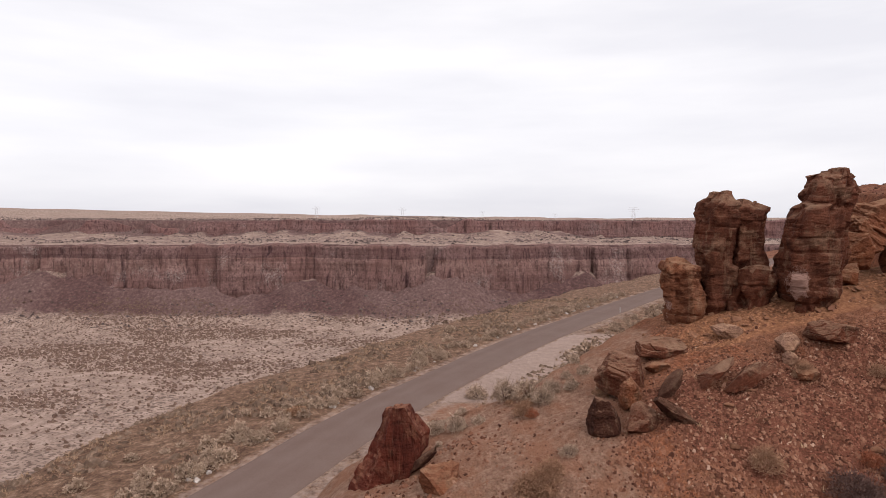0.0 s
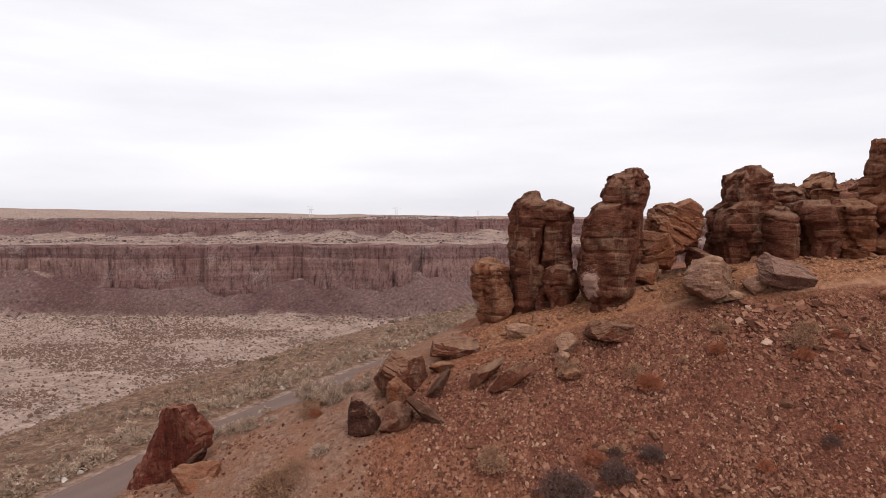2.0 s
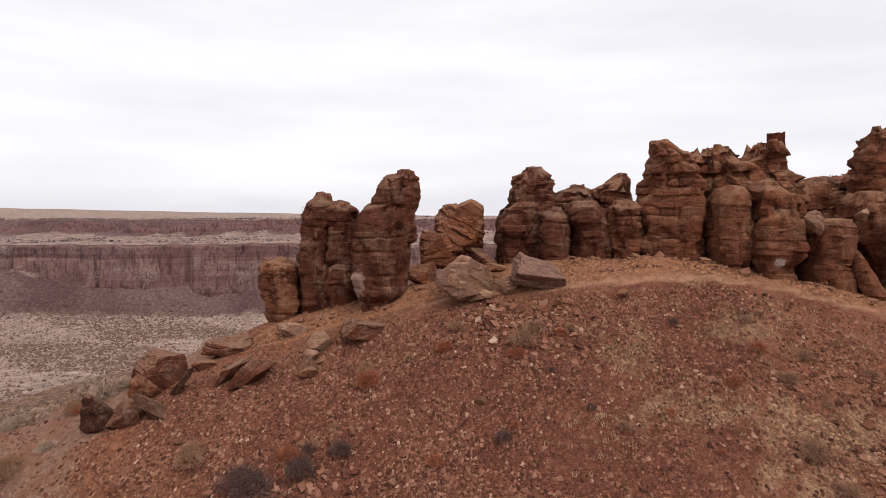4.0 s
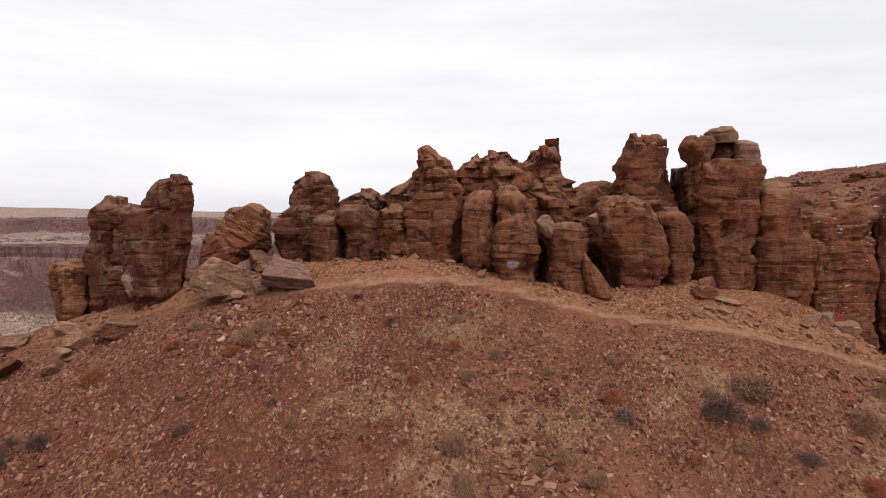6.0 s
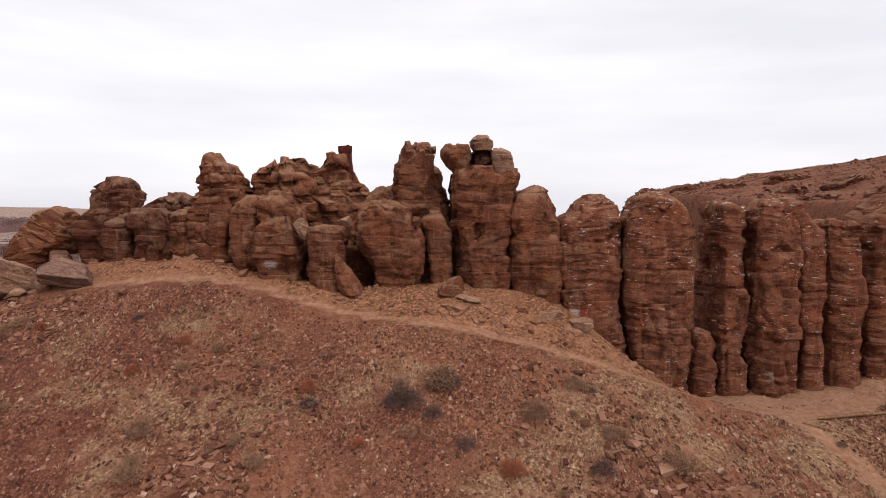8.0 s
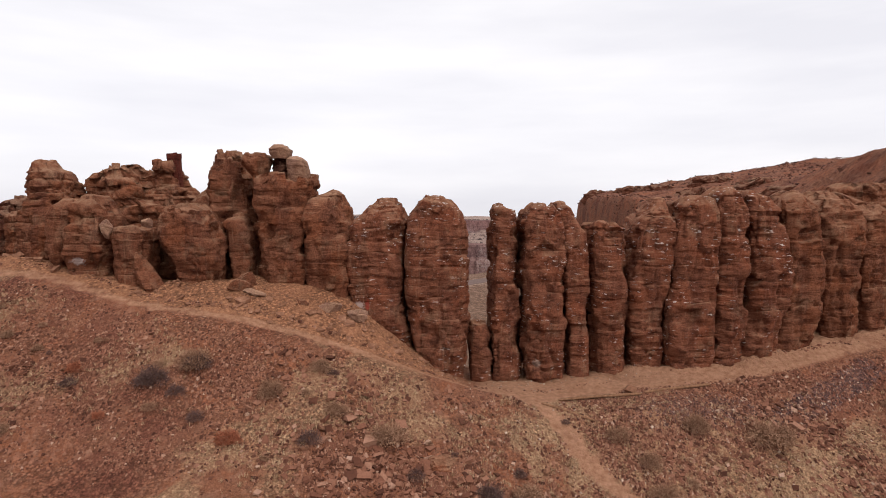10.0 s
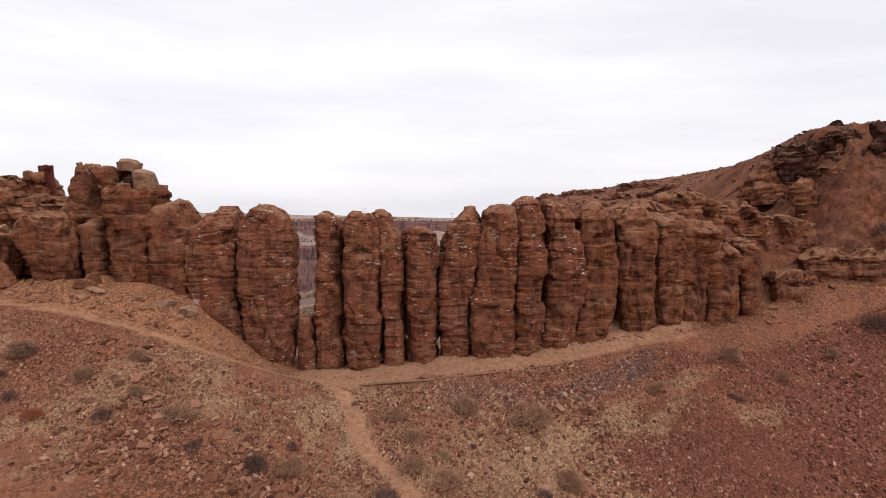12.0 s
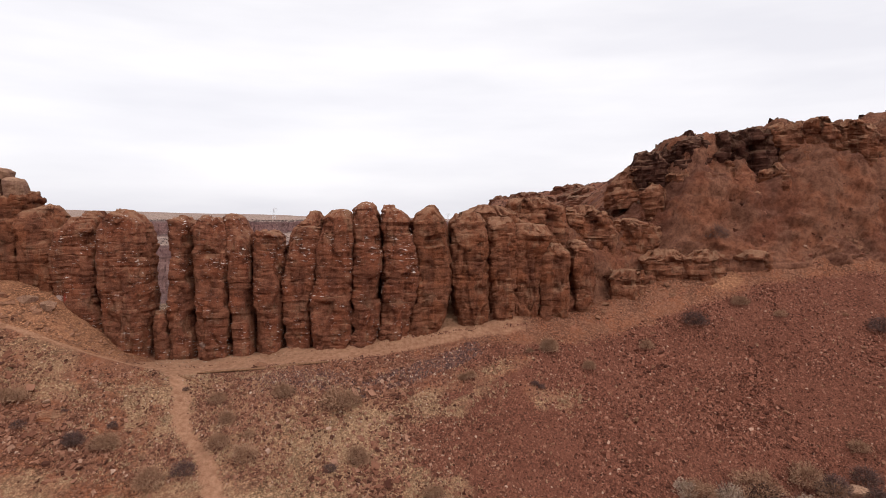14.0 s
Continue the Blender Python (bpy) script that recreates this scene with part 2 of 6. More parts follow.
# ---- materials ----
class Shade:
    """A small helper to wire node materials."""

    def __init__(self, name, roughness=0.9):
        self.mat = bpy.data.materials.new(name)
        self.mat.use_nodes = True
        self.n, self.l = self.mat.node_tree.nodes, self.mat.node_tree.links
        self.bsdf = self.n["Principled BSDF"]
        self.bsdf.inputs["Roughness"].default_value = roughness
        self.bsdf.inputs["Specular IOR Level"].default_value = 0.06
        self.coord = self.n.new("ShaderNodeTexCoord").outputs["Object"]

    def scaled(self, sx, sy, sz):
        m = self.n.new("ShaderNodeMapping")
        m.inputs["Scale"].default_value = (sx, sy, sz)
        self.l.new(self.coord, m.inputs[0])
        return m.outputs[0]

    def noise(self, scale, detail=5, rough_=0.6, at=None):
        t = self.n.new("ShaderNodeTexNoise")
        t.inputs["Scale"].default_value, t.inputs["Detail"].default_value, t.inputs["Roughness"].default_value = scale, detail, rough_
        self.l.new(at or self.coord, t.inputs["Vector"])
        return t.outputs[0]

    def n_colour(self, scale):
        t = self.n.new("ShaderNodeTexNoise")
        t.inputs["Scale"].default_value, t.inputs["Detail"].default_value = scale, 3
        self.l.new(self.coord, t.inputs["Vector"])
        return t.outputs["Color"]

    def voronoi(self, scale, feature="F1", out="Distance", at=None):
        t = self.n.new("ShaderNodeTexVoronoi")
        t.feature = feature
        t.inputs["Scale"].default_value = scale
        self.l.new(at or self.coord, t.inputs["Vector"])
        return t.outputs[out]

    def ramp(self, fac, *stops):
        r = self.n.new("ShaderNodeValToRGB")
        e = r.color_ramp.elements
        while len(e) < len(stops):
            e.new(0.5)
        for el, (p, c) in zip(e, stops):
            el.position, el.color = p, (*c, 1) if isinstance(c, tuple) else (c, c, c, 1)
        self.l.new(fac, r.inputs[0])
        return r.outputs[0]

    def mix(self, fac, a, b, blend="MIX"):
        m = self.n.new("ShaderNodeMix")
        m.data_type, m.blend_type = "RGBA", blend
        for sock, v in (("Factor", fac), ("A", a), ("B", b)):
            s = m.inputs[sock]
            if isinstance(v, (int, float)):
                s.default_value = v
            elif isinstance(v, tuple):
                s.default_value = (*v, 1)
            else:
                self.l.new(v, s)
        return m.outputs["Result"]

    def math(self, op, a, b=0.0):
        m = self.n.new("ShaderNodeMath")
        m.operation = op
        for s, v in zip(m.inputs, (a, b)):
            if isinstance(v, (int, float)):
                s.default_value = v
            else:
                self.l.new(v, s)
        return m.outputs[0]

    def attribute(self, name):
        a = self.n.new("ShaderNodeAttribute")
        a.attribute_name = name
        return a.outputs["Fac"]

    def spot(self, centre, wide, tall):
        """A ragged patch round a place in the world."""
        g = self.n.new("ShaderNodeNewGeometry").outputs["Position"]
        m = self.n.new("ShaderNodeMapping")
        m.vector_type = "TEXTURE"
        m.inputs["Location"].default_value = centre
        m.inputs["Scale"].default_value = (wide, 1.6, tall)
        self.l.new(g, m.inputs[0])
        d = self.n.new("ShaderNodeVectorMath")
        d.operation = "LENGTH"
        self.l.new(m.outputs[0], d.inputs[0])
        ragged = self.math("ADD", d.outputs["Value"], self.math("MULTIPLY", self.noise(4.2, 6, 0.75), 1.9))
        return self.ramp(self.math("MULTIPLY", ragged, 0.4), (0.60, 0.9), (0.70, 0.0))

    def upward(self):
        g = self.n.new("ShaderNodeNewGeometry")
        s = self.n.new("ShaderNodeSeparateXYZ")
        self.l.new(g.outputs["Normal"], s.inputs[0])
        return s.outputs["Z"]

    def chance(self, island=False):
        if island:
            return self.n.new("ShaderNodeNewGeometry").outputs["Random Per Island"]
        return self.n.new("ShaderNodeObjectInfo").outputs["Random"]

    def done(self, colour, bump=None, strength=0.5, distance=0.05):
        self.l.new(colour, self.bsdf.inputs["Base Color"])
        if bump is not None:
            b = self.n.new("ShaderNodeBump")
            b.inputs["Strength"].default_value, b.inputs["Distance"].default_value = strength, distance
            self.l.new(bump, b.inputs["Height"])
            self.l.new(b.outputs[0], self.bsdf.inputs["Normal"])
        return self.mat


def rock_material(name, tones, flecks=0.0, dust=(0.37, 0.225, 0.155), scars=(), dusk=0.5):
    """Weathered basalt: bedded tones, iron stains, water streaks, pale dust on ledges, chalk flecks."""
    s = Shade(name, 0.92)
    fine = s.noise(9.0, 6, 0.7)
    warped = s.n.new("ShaderNodeMapping")
    s.l.new(s.mix(0.28, s.coord, s.n_colour(0.9)), warped.inputs[0])
    warped.inputs["Scale"].default_value = (1.25, 1.25, 4.0)
    bed = s.noise(1.0, 7, 0.68, warped.outputs[0])
    colour = s.ramp(bed, (0.30, tones[0]), (0.47, tones[1]), (0.58, tones[1]), (0.74, tones[2]))
    colour = s.mix(s.ramp(s.noise(0.45, 5, 0.62), (0.44, 0.0), (0.62, 0.6)), colour, tones[3])
    colour = s.mix(s.ramp(s.noise(0.85, 6, 0.68), (0.52, 0.0), (0.66, 0.75)), colour, tones[0])
    colour = s.mix(s.ramp(s.noise(0.6, 6, 0.68, s.scaled(1.0, 1.3, 0.8)), (0.53, 0.0), (0.67, 0.65)), colour, dust)
    colour = s.mix(s.ramp(fine, (0.32, 0.65), (0.62, 0.0)), colour, s.mix(1.0, colour, (0.40, 0.37, 0.38), "MULTIPLY"))
    colour = s.mix(s.ramp(s.noise(26.0, 4, 0.7), (0.5, 0.0), (0.72, 0.4)), colour, s.mix(1.0, colour, (1.5, 1.42, 1.36), "MULTIPLY"))
    colour = s.mix(s.ramp(s.chance(), (0.0, 0.0), (1.0, 0.3)), colour, s.mix(1.0, colour, (0.74, 0.70, 0.70), "MULTIPLY"))
    streak = s.noise(1.0, 5, 0.65, s.scaled(1.3, 1.3, 0.16))
    colour = s.mix(s.ramp(streak, (0.50, 0.0), (0.64, dusk)), colour, s.mix(1.0, colour, (0.46, 0.40, 0.46), "MULTIPLY"))
    colour = s.mix(s.ramp(s.noise(1.0, 5, 0.65, s.scaled(1.9, 1.9, 0.22)), (0.60, 0.0), (0.70, 0.4)), colour, dust)
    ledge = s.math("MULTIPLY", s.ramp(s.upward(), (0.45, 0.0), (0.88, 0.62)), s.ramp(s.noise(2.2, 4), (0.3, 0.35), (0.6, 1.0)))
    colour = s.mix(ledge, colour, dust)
    if flecks:
        patch = s.ramp(s.noise(0.42, 3), (0.46, 0.0), (0.57, 1.0))
        spot = s.ramp(s.noise(1.0, 4, 0.62, s.scaled(2.0, 2.0, 7.0)), (0.610, 0.0), (0.655, 1.0))
        colour = s.mix(s.math("MULTIPLY", s.math("MULTIPLY", patch, spot), flecks), colour, (0.50, 0.42, 0.38))
    for centre, wide, tall, tone in scars:
        colour = s.mix(s.spot(centre, wide, tall), colour, tone)
    bump = s.math("ADD", s.math("MULTIPLY", bed, 1.1), s.math("MULTIPLY", fine, 0.55))
    bump = s.math("ADD", bump, s.math("MULTIPLY", s.noise(1.0, 6, 0.7, s.scaled(3.0, 3.0, 9.0)), 0.9))
    return s.done(colour, bump, 1.0, 0.17)


# pale scars where rock has broken away
SCARS = (((20.4, 34.6, 7.8), 0.66, 1.25, (0.340, 0.205, 0.165)), ((13.9, 37.3, 6.0), 0.45, 0.80, (0.368, 0.248, 0.208)), ((43.6, 31.8, 9.2), 0.55, 0.40, (0.27, 0.20, 0.18)), ((47.75, 36.6, 14.7), 0.35, 0.75, (0.46, 0.38, 0.34)))
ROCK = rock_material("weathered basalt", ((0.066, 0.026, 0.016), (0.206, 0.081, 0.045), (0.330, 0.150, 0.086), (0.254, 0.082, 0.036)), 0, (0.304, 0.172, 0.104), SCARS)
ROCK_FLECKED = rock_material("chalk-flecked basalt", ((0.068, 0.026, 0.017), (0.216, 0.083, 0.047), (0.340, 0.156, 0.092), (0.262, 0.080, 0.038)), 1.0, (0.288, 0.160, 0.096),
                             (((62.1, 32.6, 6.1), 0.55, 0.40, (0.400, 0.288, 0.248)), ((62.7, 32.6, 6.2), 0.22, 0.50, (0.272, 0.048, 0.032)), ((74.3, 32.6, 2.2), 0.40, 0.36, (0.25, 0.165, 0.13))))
# dark crag basalt, deepened further by rock shade put into the colour
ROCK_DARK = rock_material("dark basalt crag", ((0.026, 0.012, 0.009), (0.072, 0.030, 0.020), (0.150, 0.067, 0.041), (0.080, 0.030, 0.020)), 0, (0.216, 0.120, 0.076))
# darker copy of the basalt: shade on pillar sides is put into its tones
ROCK_SHADED = rock_material("shaded brown basalt", ((0.046, 0.018, 0.012), (0.140, 0.052, 0.031), (0.245, 0.106, 0.063), (0.160, 0.050, 0.028)), 0, (0.265, 0.160, 0.104),
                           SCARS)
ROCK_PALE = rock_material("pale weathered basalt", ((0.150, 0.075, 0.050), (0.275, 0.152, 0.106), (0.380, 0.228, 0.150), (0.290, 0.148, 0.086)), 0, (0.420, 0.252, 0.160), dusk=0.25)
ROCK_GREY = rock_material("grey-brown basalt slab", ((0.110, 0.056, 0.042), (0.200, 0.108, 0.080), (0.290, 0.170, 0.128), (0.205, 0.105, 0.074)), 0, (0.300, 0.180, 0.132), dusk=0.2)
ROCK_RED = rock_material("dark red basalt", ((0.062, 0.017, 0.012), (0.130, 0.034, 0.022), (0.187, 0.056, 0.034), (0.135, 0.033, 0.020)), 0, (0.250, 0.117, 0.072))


def ground_material():
    s = Shade("dry canyon ground", 0.95)
    gravel = s.voronoi(5.0, "F1", "Color")
    g_val = s.n.new("ShaderNodeRGBToBW")
    s.l.new(gravel, g_val.inputs[0])
    fine = s.noise(14.0, 6, 0.7)
    mid = s.noise(0.55, 5)
    wide = s.noise(0.12, 4)
    soil = s.ramp(fine, (0.28, (0.066, 0.027, 0.016)), (0.5, (0.176, 0.075, 0.043)), (0.74, (0.310, 0.154, 0.094)))
    soil = s.mix(s.ramp(mid, (0.4, 0.0), (0.62, 0.65)), soil, (0.225, 0.082, 0.041))
    soil = s.mix(s.ramp(g_val.outputs[0], (0.55, 0.0), (0.85, 0.7)), soil, (0.250, 0.122, 0.078))
    grass = s.ramp(s.noise(7.0, 6, 0.75), (0.3, (0.120, 0.060, 0.034)), (0.5, (0.260, 0.148, 0.085)), (0.7, (0.46, 0.305, 0.180)))
    trail = s.ramp(s.noise(3.0, 5), (0.3, (0.225, 0.109, 0.061)), (0.7, (0.370, 0.200, 0.124)))
    grey = s.ramp(s.noise(11.0, 6, 0.75), (0.3, (0.052, 0.028, 0.025)), (0.55, (0.098, 0.054, 0.046)), (0.8, (0.22, 0.142, 0.120)))
    orange = s.ramp(s.noise(5.0, 5), (0.3, (0.195, 0.083, 0.042)), (0.7, (0.355, 0.172, 0.095)))
    valley = s.ramp(s.noise(0.11, 7, 0.7), (0.32, (0.165, 0.112, 0.090)), (0.5, (0.275, 0.195, 0.158)), (0.68, (0.360, 0.265, 0.218)))
    low_brush = s.math("MULTIPLY", s.ramp(s.noise(0.55, 4, 0.6), (0.5, 0.0), (0.57, 0.85)), s.ramp(s.noise(0.018, 4, 0.6), (0.36, 0.2), (0.56, 1.0)))
    valley = s.mix(low_brush, valley, s.ramp(s.noise(1.3, 4), (0.3, (0.075, 0.048, 0.037)), (0.7, (0.130, 0.088, 0.070))))
    talus = s.ramp(s.noise(0.35, 7, 0.72), (0.3, (0.066, 0.039, 0.036)), (0.55, (0.135, 0.083, 0.075)), (0.75, (0.25, 0.165, 0.142)))
    talus = s.mix(s.ramp(s.noise(0.009, 3), (0.45, 0.0), (0.6, 0.7)), talus, s.mix(1.0, talus, (0.62, 0.52, 0.54), "MULTIPLY"))
    tan = s.ramp(s.noise(0.9, 6, 0.72), (0.32, (0.072, 0.040, 0.027)), (0.52, (0.172, 0.101, 0.067)), (0.72, (0.32, 0.212, 0.150)))
    crag = s.ramp(s.noise(2.4, 8, 0.72), (0.30, (0.080, 0.034, 0.022)), (0.5, (0.165, 0.072, 0.044)), (0.72, (0.245, 0.122, 0.076)))
    crag = s.mix(s.ramp(s.noise(0.35, 5, 0.6), (0.46, 0.0), (0.6, 0.6)), crag, s.mix(1.0, crag, (1.25, 1.0, 0.85), "MULTIPLY"))
    crag = s.mix(s.ramp(s.noise(0.16, 5, 0.6), (0.50, 0.0), (0.62, 0.7)), crag, s.mix(1.0, crag, (0.55, 0.48, 0.52), "MULTIPLY"))
    maroon = s.ramp(fine, (0.28, (0.052, 0.020, 0.013)), (0.5, (0.142, 0.053, 0.033)), (0.76, (0.265, 0.113, 0.072)))
    sand = s.ramp(s.noise(3.2, 7, 0.72), (0.3, (0.125, 0.064, 0.042)), (0.52, (0.225, 0.128, 0.088)), (0.74, (0.345, 0.222, 0.165)))
    sand = s.mix(s.ramp(s.noise(0.5, 5, 0.65), (0.44, 0.0), (0.6, 0.7)), sand, (0.205, 0.092, 0.054))
    lay = s.ramp(s.noise(0.9, 6, 0.65), (0.3, (0.235, 0.164, 0.135)), (0.7, (0.325, 0.235, 0.195)))
    pebble = s.voronoi(7.0, "F1", "Color")
    p_val = s.n.new("ShaderNodeRGBToBW")
    s.l.new(pebble, p_val.inputs[0])
    p_edge = s.voronoi(7.0)
    colour = soil
    for mask, tone in (("red", maroon), ("tan", tan), ("grass", grass), ("grey", grey), ("orange", orange), ("crag", crag), ("talus", talus), ("valley", valley), ("sand", sand), ("lay", lay), ("trail", trail)):
        edge = s.math("ADD", s.attribute(mask), s.math("MULTIPLY", s.math("SUBTRACT", s.noise(1.1 if mask not in ("valley", "talus") else 0.08, 5, 0.7), 0.5), 0.9))
        if mask == "red":
            edge = s.math("ADD", edge, s.math("MULTIPLY", s.math("SUBTRACT", s.noise(0.22, 4), 0.5), 1.4))
        if mask == "crag":
            stony = s.ramp(s.noise(0.33, 5, 0.65), (0.38, 0.2), (0.60, 0.9))
            colour = s.mix(stony, colour, s.mix(1.0, colour, s.ramp(p_val.outputs[0], (0.2, 0.6), (0.55, 1.0), (0.8, 1.45)), "MULTIPLY"))
            colour = s.mix(s.math("MULTIPLY", stony, s.ramp(p_edge, (0.42, 0.0), (0.72, 0.6))), colour, s.mix(1.0, colour, (0.4, 0.36, 0.35), "MULTIPLY"))
        colour = s.mix(s.ramp(edge, (0.38, 0.0), (0.66, 1.0)), colour, tone)
    colour = s.mix(s.ramp(wide, (0.35, 0.35), (0.65, 0.0)), colour, s.mix(1.0, colour, (0.78, 0.70, 0.68), "MULTIPLY"))
    bump = s.math("ADD", s.math("MULTIPLY", p_edge, s.math("MULTIPLY", stony, -1.1)), s.math("MULTIPLY", fine, 0.8))
    return s.done(colour, bump, 1.0, 0.14)


GROUND = ground_material()


def cliff_material(name, tones, pale, strata=False):
    s = Shade(name, 0.95)
    rubble = s.noise(0.42, 7, 0.75)
    layers = s.noise(1.0, 5, 0.6, s.scaled(0.006, 0.006, 0.30))
    blotch = s.noise(0.03, 6, 0.65)
    colour = s.ramp(rubble, (0.3, tones[0]), (0.5, tones[1]), (0.72, tones[2]))
    colour = s.mix(s.ramp(s.noise(0.022, 5, 0.65), (0.42, 0.0), (0.6, 0.6)), colour, tones[3])
    # shade in the gaps between columns, painted as darker colour
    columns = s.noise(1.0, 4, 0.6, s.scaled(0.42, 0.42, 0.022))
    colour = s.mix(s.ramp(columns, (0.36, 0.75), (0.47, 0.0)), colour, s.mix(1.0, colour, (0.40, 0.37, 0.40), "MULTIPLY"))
    # wide upright clefts: only their shade, multiplied into the colour
    slot_shade = s.noise(1.0, 3, 0.5, s.scaled(0.10, 0.10, 0.006))
    colour = s.mix(s.ramp(slot_shade, (0.30, 0.8), (0.36, 0.0)), colour, s.mix(1.0, colour, (0.34, 0.31, 0.36), "MULTIPLY"))
    if strata:
        z = s.n.new("ShaderNodeSeparateXYZ")
        s.l.new(s.coord, z.inputs[0])
        up = s.math("ADD", z.outputs["Z"], s.math("MULTIPLY", s.math("SUBTRACT", s.noise(0.02, 6, 0.65), 0.5), 8.0))
        up = s.math("MULTIPLY", s.math("ADD", up, 60.0), 0.02)
        colour = s.mix(1.0, colour, s.ramp(up, (0.30, (0.95, 0.88, 0.88)), (0.50, (1.10, 1.05, 1.03)), (0.655, (1.18, 1.12, 1.10)), (0.675, (0.72, 0.66, 0.69)), (0.80, (0.84, 0.78, 0.80)), (0.86, (0.74, 0.69, 0.71)), (0.91, (1.0, 0.94, 0.92))), "MULTIPLY")
    colour = s.mix(s.ramp(layers, (0.52, 0.0), (0.56, 0.4)), colour, s.mix(1.0, colour, (0.62, 0.58, 0.60), "MULTIPLY"))
    colour = s.mix(s.math("MULTIPLY", s.ramp(blotch, (0.54, 0.0), (0.64, 1.0)), s.ramp(s.noise(0.55, 5, 0.75), (0.46, 0.0), (0.62, pale))), colour, (0.42, 0.35, 0.32))
    return s.done(colour, s.math("ADD", s.math("MULTIPLY", columns, 1.5), s.noise(0.6, 8, 0.75)), 1.0, 1.4)


# brown basalt far off; the purplish cast is distance haze put into the tones
CLIFF = cliff_material("hazed far basalt", ((0.095, 0.055, 0.052), (0.185, 0.115, 0.102), (0.285, 0.190, 0.168), (0.160, 0.088, 0.078)), 0.5, True)
RIM = cliff_material("hazed rim basalt", ((0.085, 0.047, 0.046), (0.160, 0.090, 0.082), (0.25, 0.155, 0.138), (0.165, 0.080, 0.071)), 0.3)


def plain(name, stops, scale=6.0, roughness=0.9, bump=0.4, distance=0.02, vary=0.5, island=False):
    s = Shade(name, roughness)
    colour = s.ramp(s.noise(scale, 5, 0.65), *stops)
    colour = s.mix(s.math("MULTIPLY", s.chance(island), vary), colour, s.mix(1.0, colour, (0.36, 0.33, 0.32), "MULTIPLY"))
    return s.done(colour, s.noise(scale * 3, 5, 0.7), bump, distance)


def gravel_material(name, stops):
    s = Shade(name, 0.92)
    colour = s.ramp(s.chance(True), *stops)
    colour = s.mix(s.ramp(s.noise(9.0, 5, 0.7), (0.3, 0.6), (0.65, 0.0)), colour, s.mix(1.0, colour, (0.5, 0.46, 0.45), "MULTIPLY"))
    return s.done(colour, s.noise(20.0, 5, 0.7), 0.5, 0.03)


SCREE = gravel_material("scree stone", ((0.0, (0.058, 0.023, 0.015)), (0.45, (0.156, 0.064, 0.039)), (0.85, (0.235, 0.110, 0.069)), (0.97, (0.290, 0.155, 0.103)), (1.0, (0.40, 0.26, 0.19))))
RED_GRAVEL = gravel_material("red gravel", ((0.0, (0.040, 0.015, 0.010)), (0.4, (0.134, 0.047, 0.029)), (0.85, (0.222, 0.090, 0.057)), (0.98, (0.28, 0.137, 0.092)), (1.0, (0.40, 0.26, 0.19))))
STONE = plain("loose stone", ((0.3, (0.120, 0.053, 0.031)), (0.55, (0.205, 0.098, 0.058)), (0.75, (0.29, 0.158, 0.100))), 3.0, vary=0.8)
SAGE = plain("grey sagebrush", ((0.3, (0.27, 0.182, 0.128)), (0.6, (0.43, 0.308, 0.228)), (0.8, (0.58, 0.45, 0.35))), 4.0, vary=0.35)
BENCH_STRAW = plain("dull bench grass", ((0.3, (0.21, 0.125, 0.080)), (0.6, (0.34, 0.220, 0.142)), (0.8, (0.46, 0.33, 0.23))), 5.0, vary=0.4)
TWIG = plain("dark dry twigs", ((0.3, (0.075, 0.042, 0.036)), (0.6, (0.125, 0.074, 0.062)), (0.8, (0.21, 0.135, 0.112))), 5.0, vary=0.3)
BROWN_BUSH = plain("brown dry brush", ((0.3, (0.215, 0.115, 0.070)), (0.6, (0.33, 0.185, 0.116)), (0.8, (0.45, 0.285, 0.19))), 4.0, vary=0.4)
RUST_BUSH = plain("rust-red dry brush", ((0.3, (0.215, 0.070, 0.038)), (0.6, (0.33, 0.115, 0.062)), (0.8, (0.43, 0.190, 0.115))), 4.0, vary=0.3)
STRAW = plain("dry straw grass", ((0.3, (0.28, 0.172, 0.098)), (0.6, (0.45, 0.304, 0.188)), (0.8, (0.58, 0.42, 0.28))), 5.0, vary=0.6)
WEATHERED_LOG = plain("weathered timber", ((0.3, (0.12, 0.057, 0.030)), (0.6, (0.22, 0.115, 0.065)), (0.8, (0.34, 0.20, 0.125))), 6.0)
# pylon steel: distance haze is put into this very pale colour
HAZED_STEEL = plain("haze-paled steel", ((0.3, (0.62, 0.62, 0.65)), (0.7, (0.72, 0.72, 0.75))), 2.0, 0.6, 0.05)


def asphalt_material():
    s = Shade("worn asphalt", 0.9)
    tracks = s.noise(0.25, 4, 0.6, s.scaled(1, 1, 1))
    colour = s.ramp(s.noise(9.0, 6, 0.7), (0.3, (0.098, 0.064, 0.053)), (0.7, (0.146, 0.098, 0.082)))
    colour = s.mix(s.ramp(tracks, (0.4, 0.0), (0.7, 0.5)), colour, (0.145, 0.103, 0.088))
    lane = s.attribute("lane")
    colour = s.mix(s.ramp(lane, (0.0, 0.0), (1.0, 0.35)), colour, s.mix(1.0, colour, (0.70, 0.66, 0.65), "MULTIPLY"))
    shoulder = s.math("ADD", s.attribute("shoulder"), s.math("MULTIPLY", s.math("SUBTRACT", s.noise(0.8, 5), 0.5), 0.5))
    colour = s.mix(s.ramp(shoulder, (0.5, 0.0), (0.75, 0.8)), colour, (0.205, 0.144, 0.118))
    return s.done(colour, s.noise(30.0, 4), 0.3, 0.02)


ASPHALT = asphalt_material()


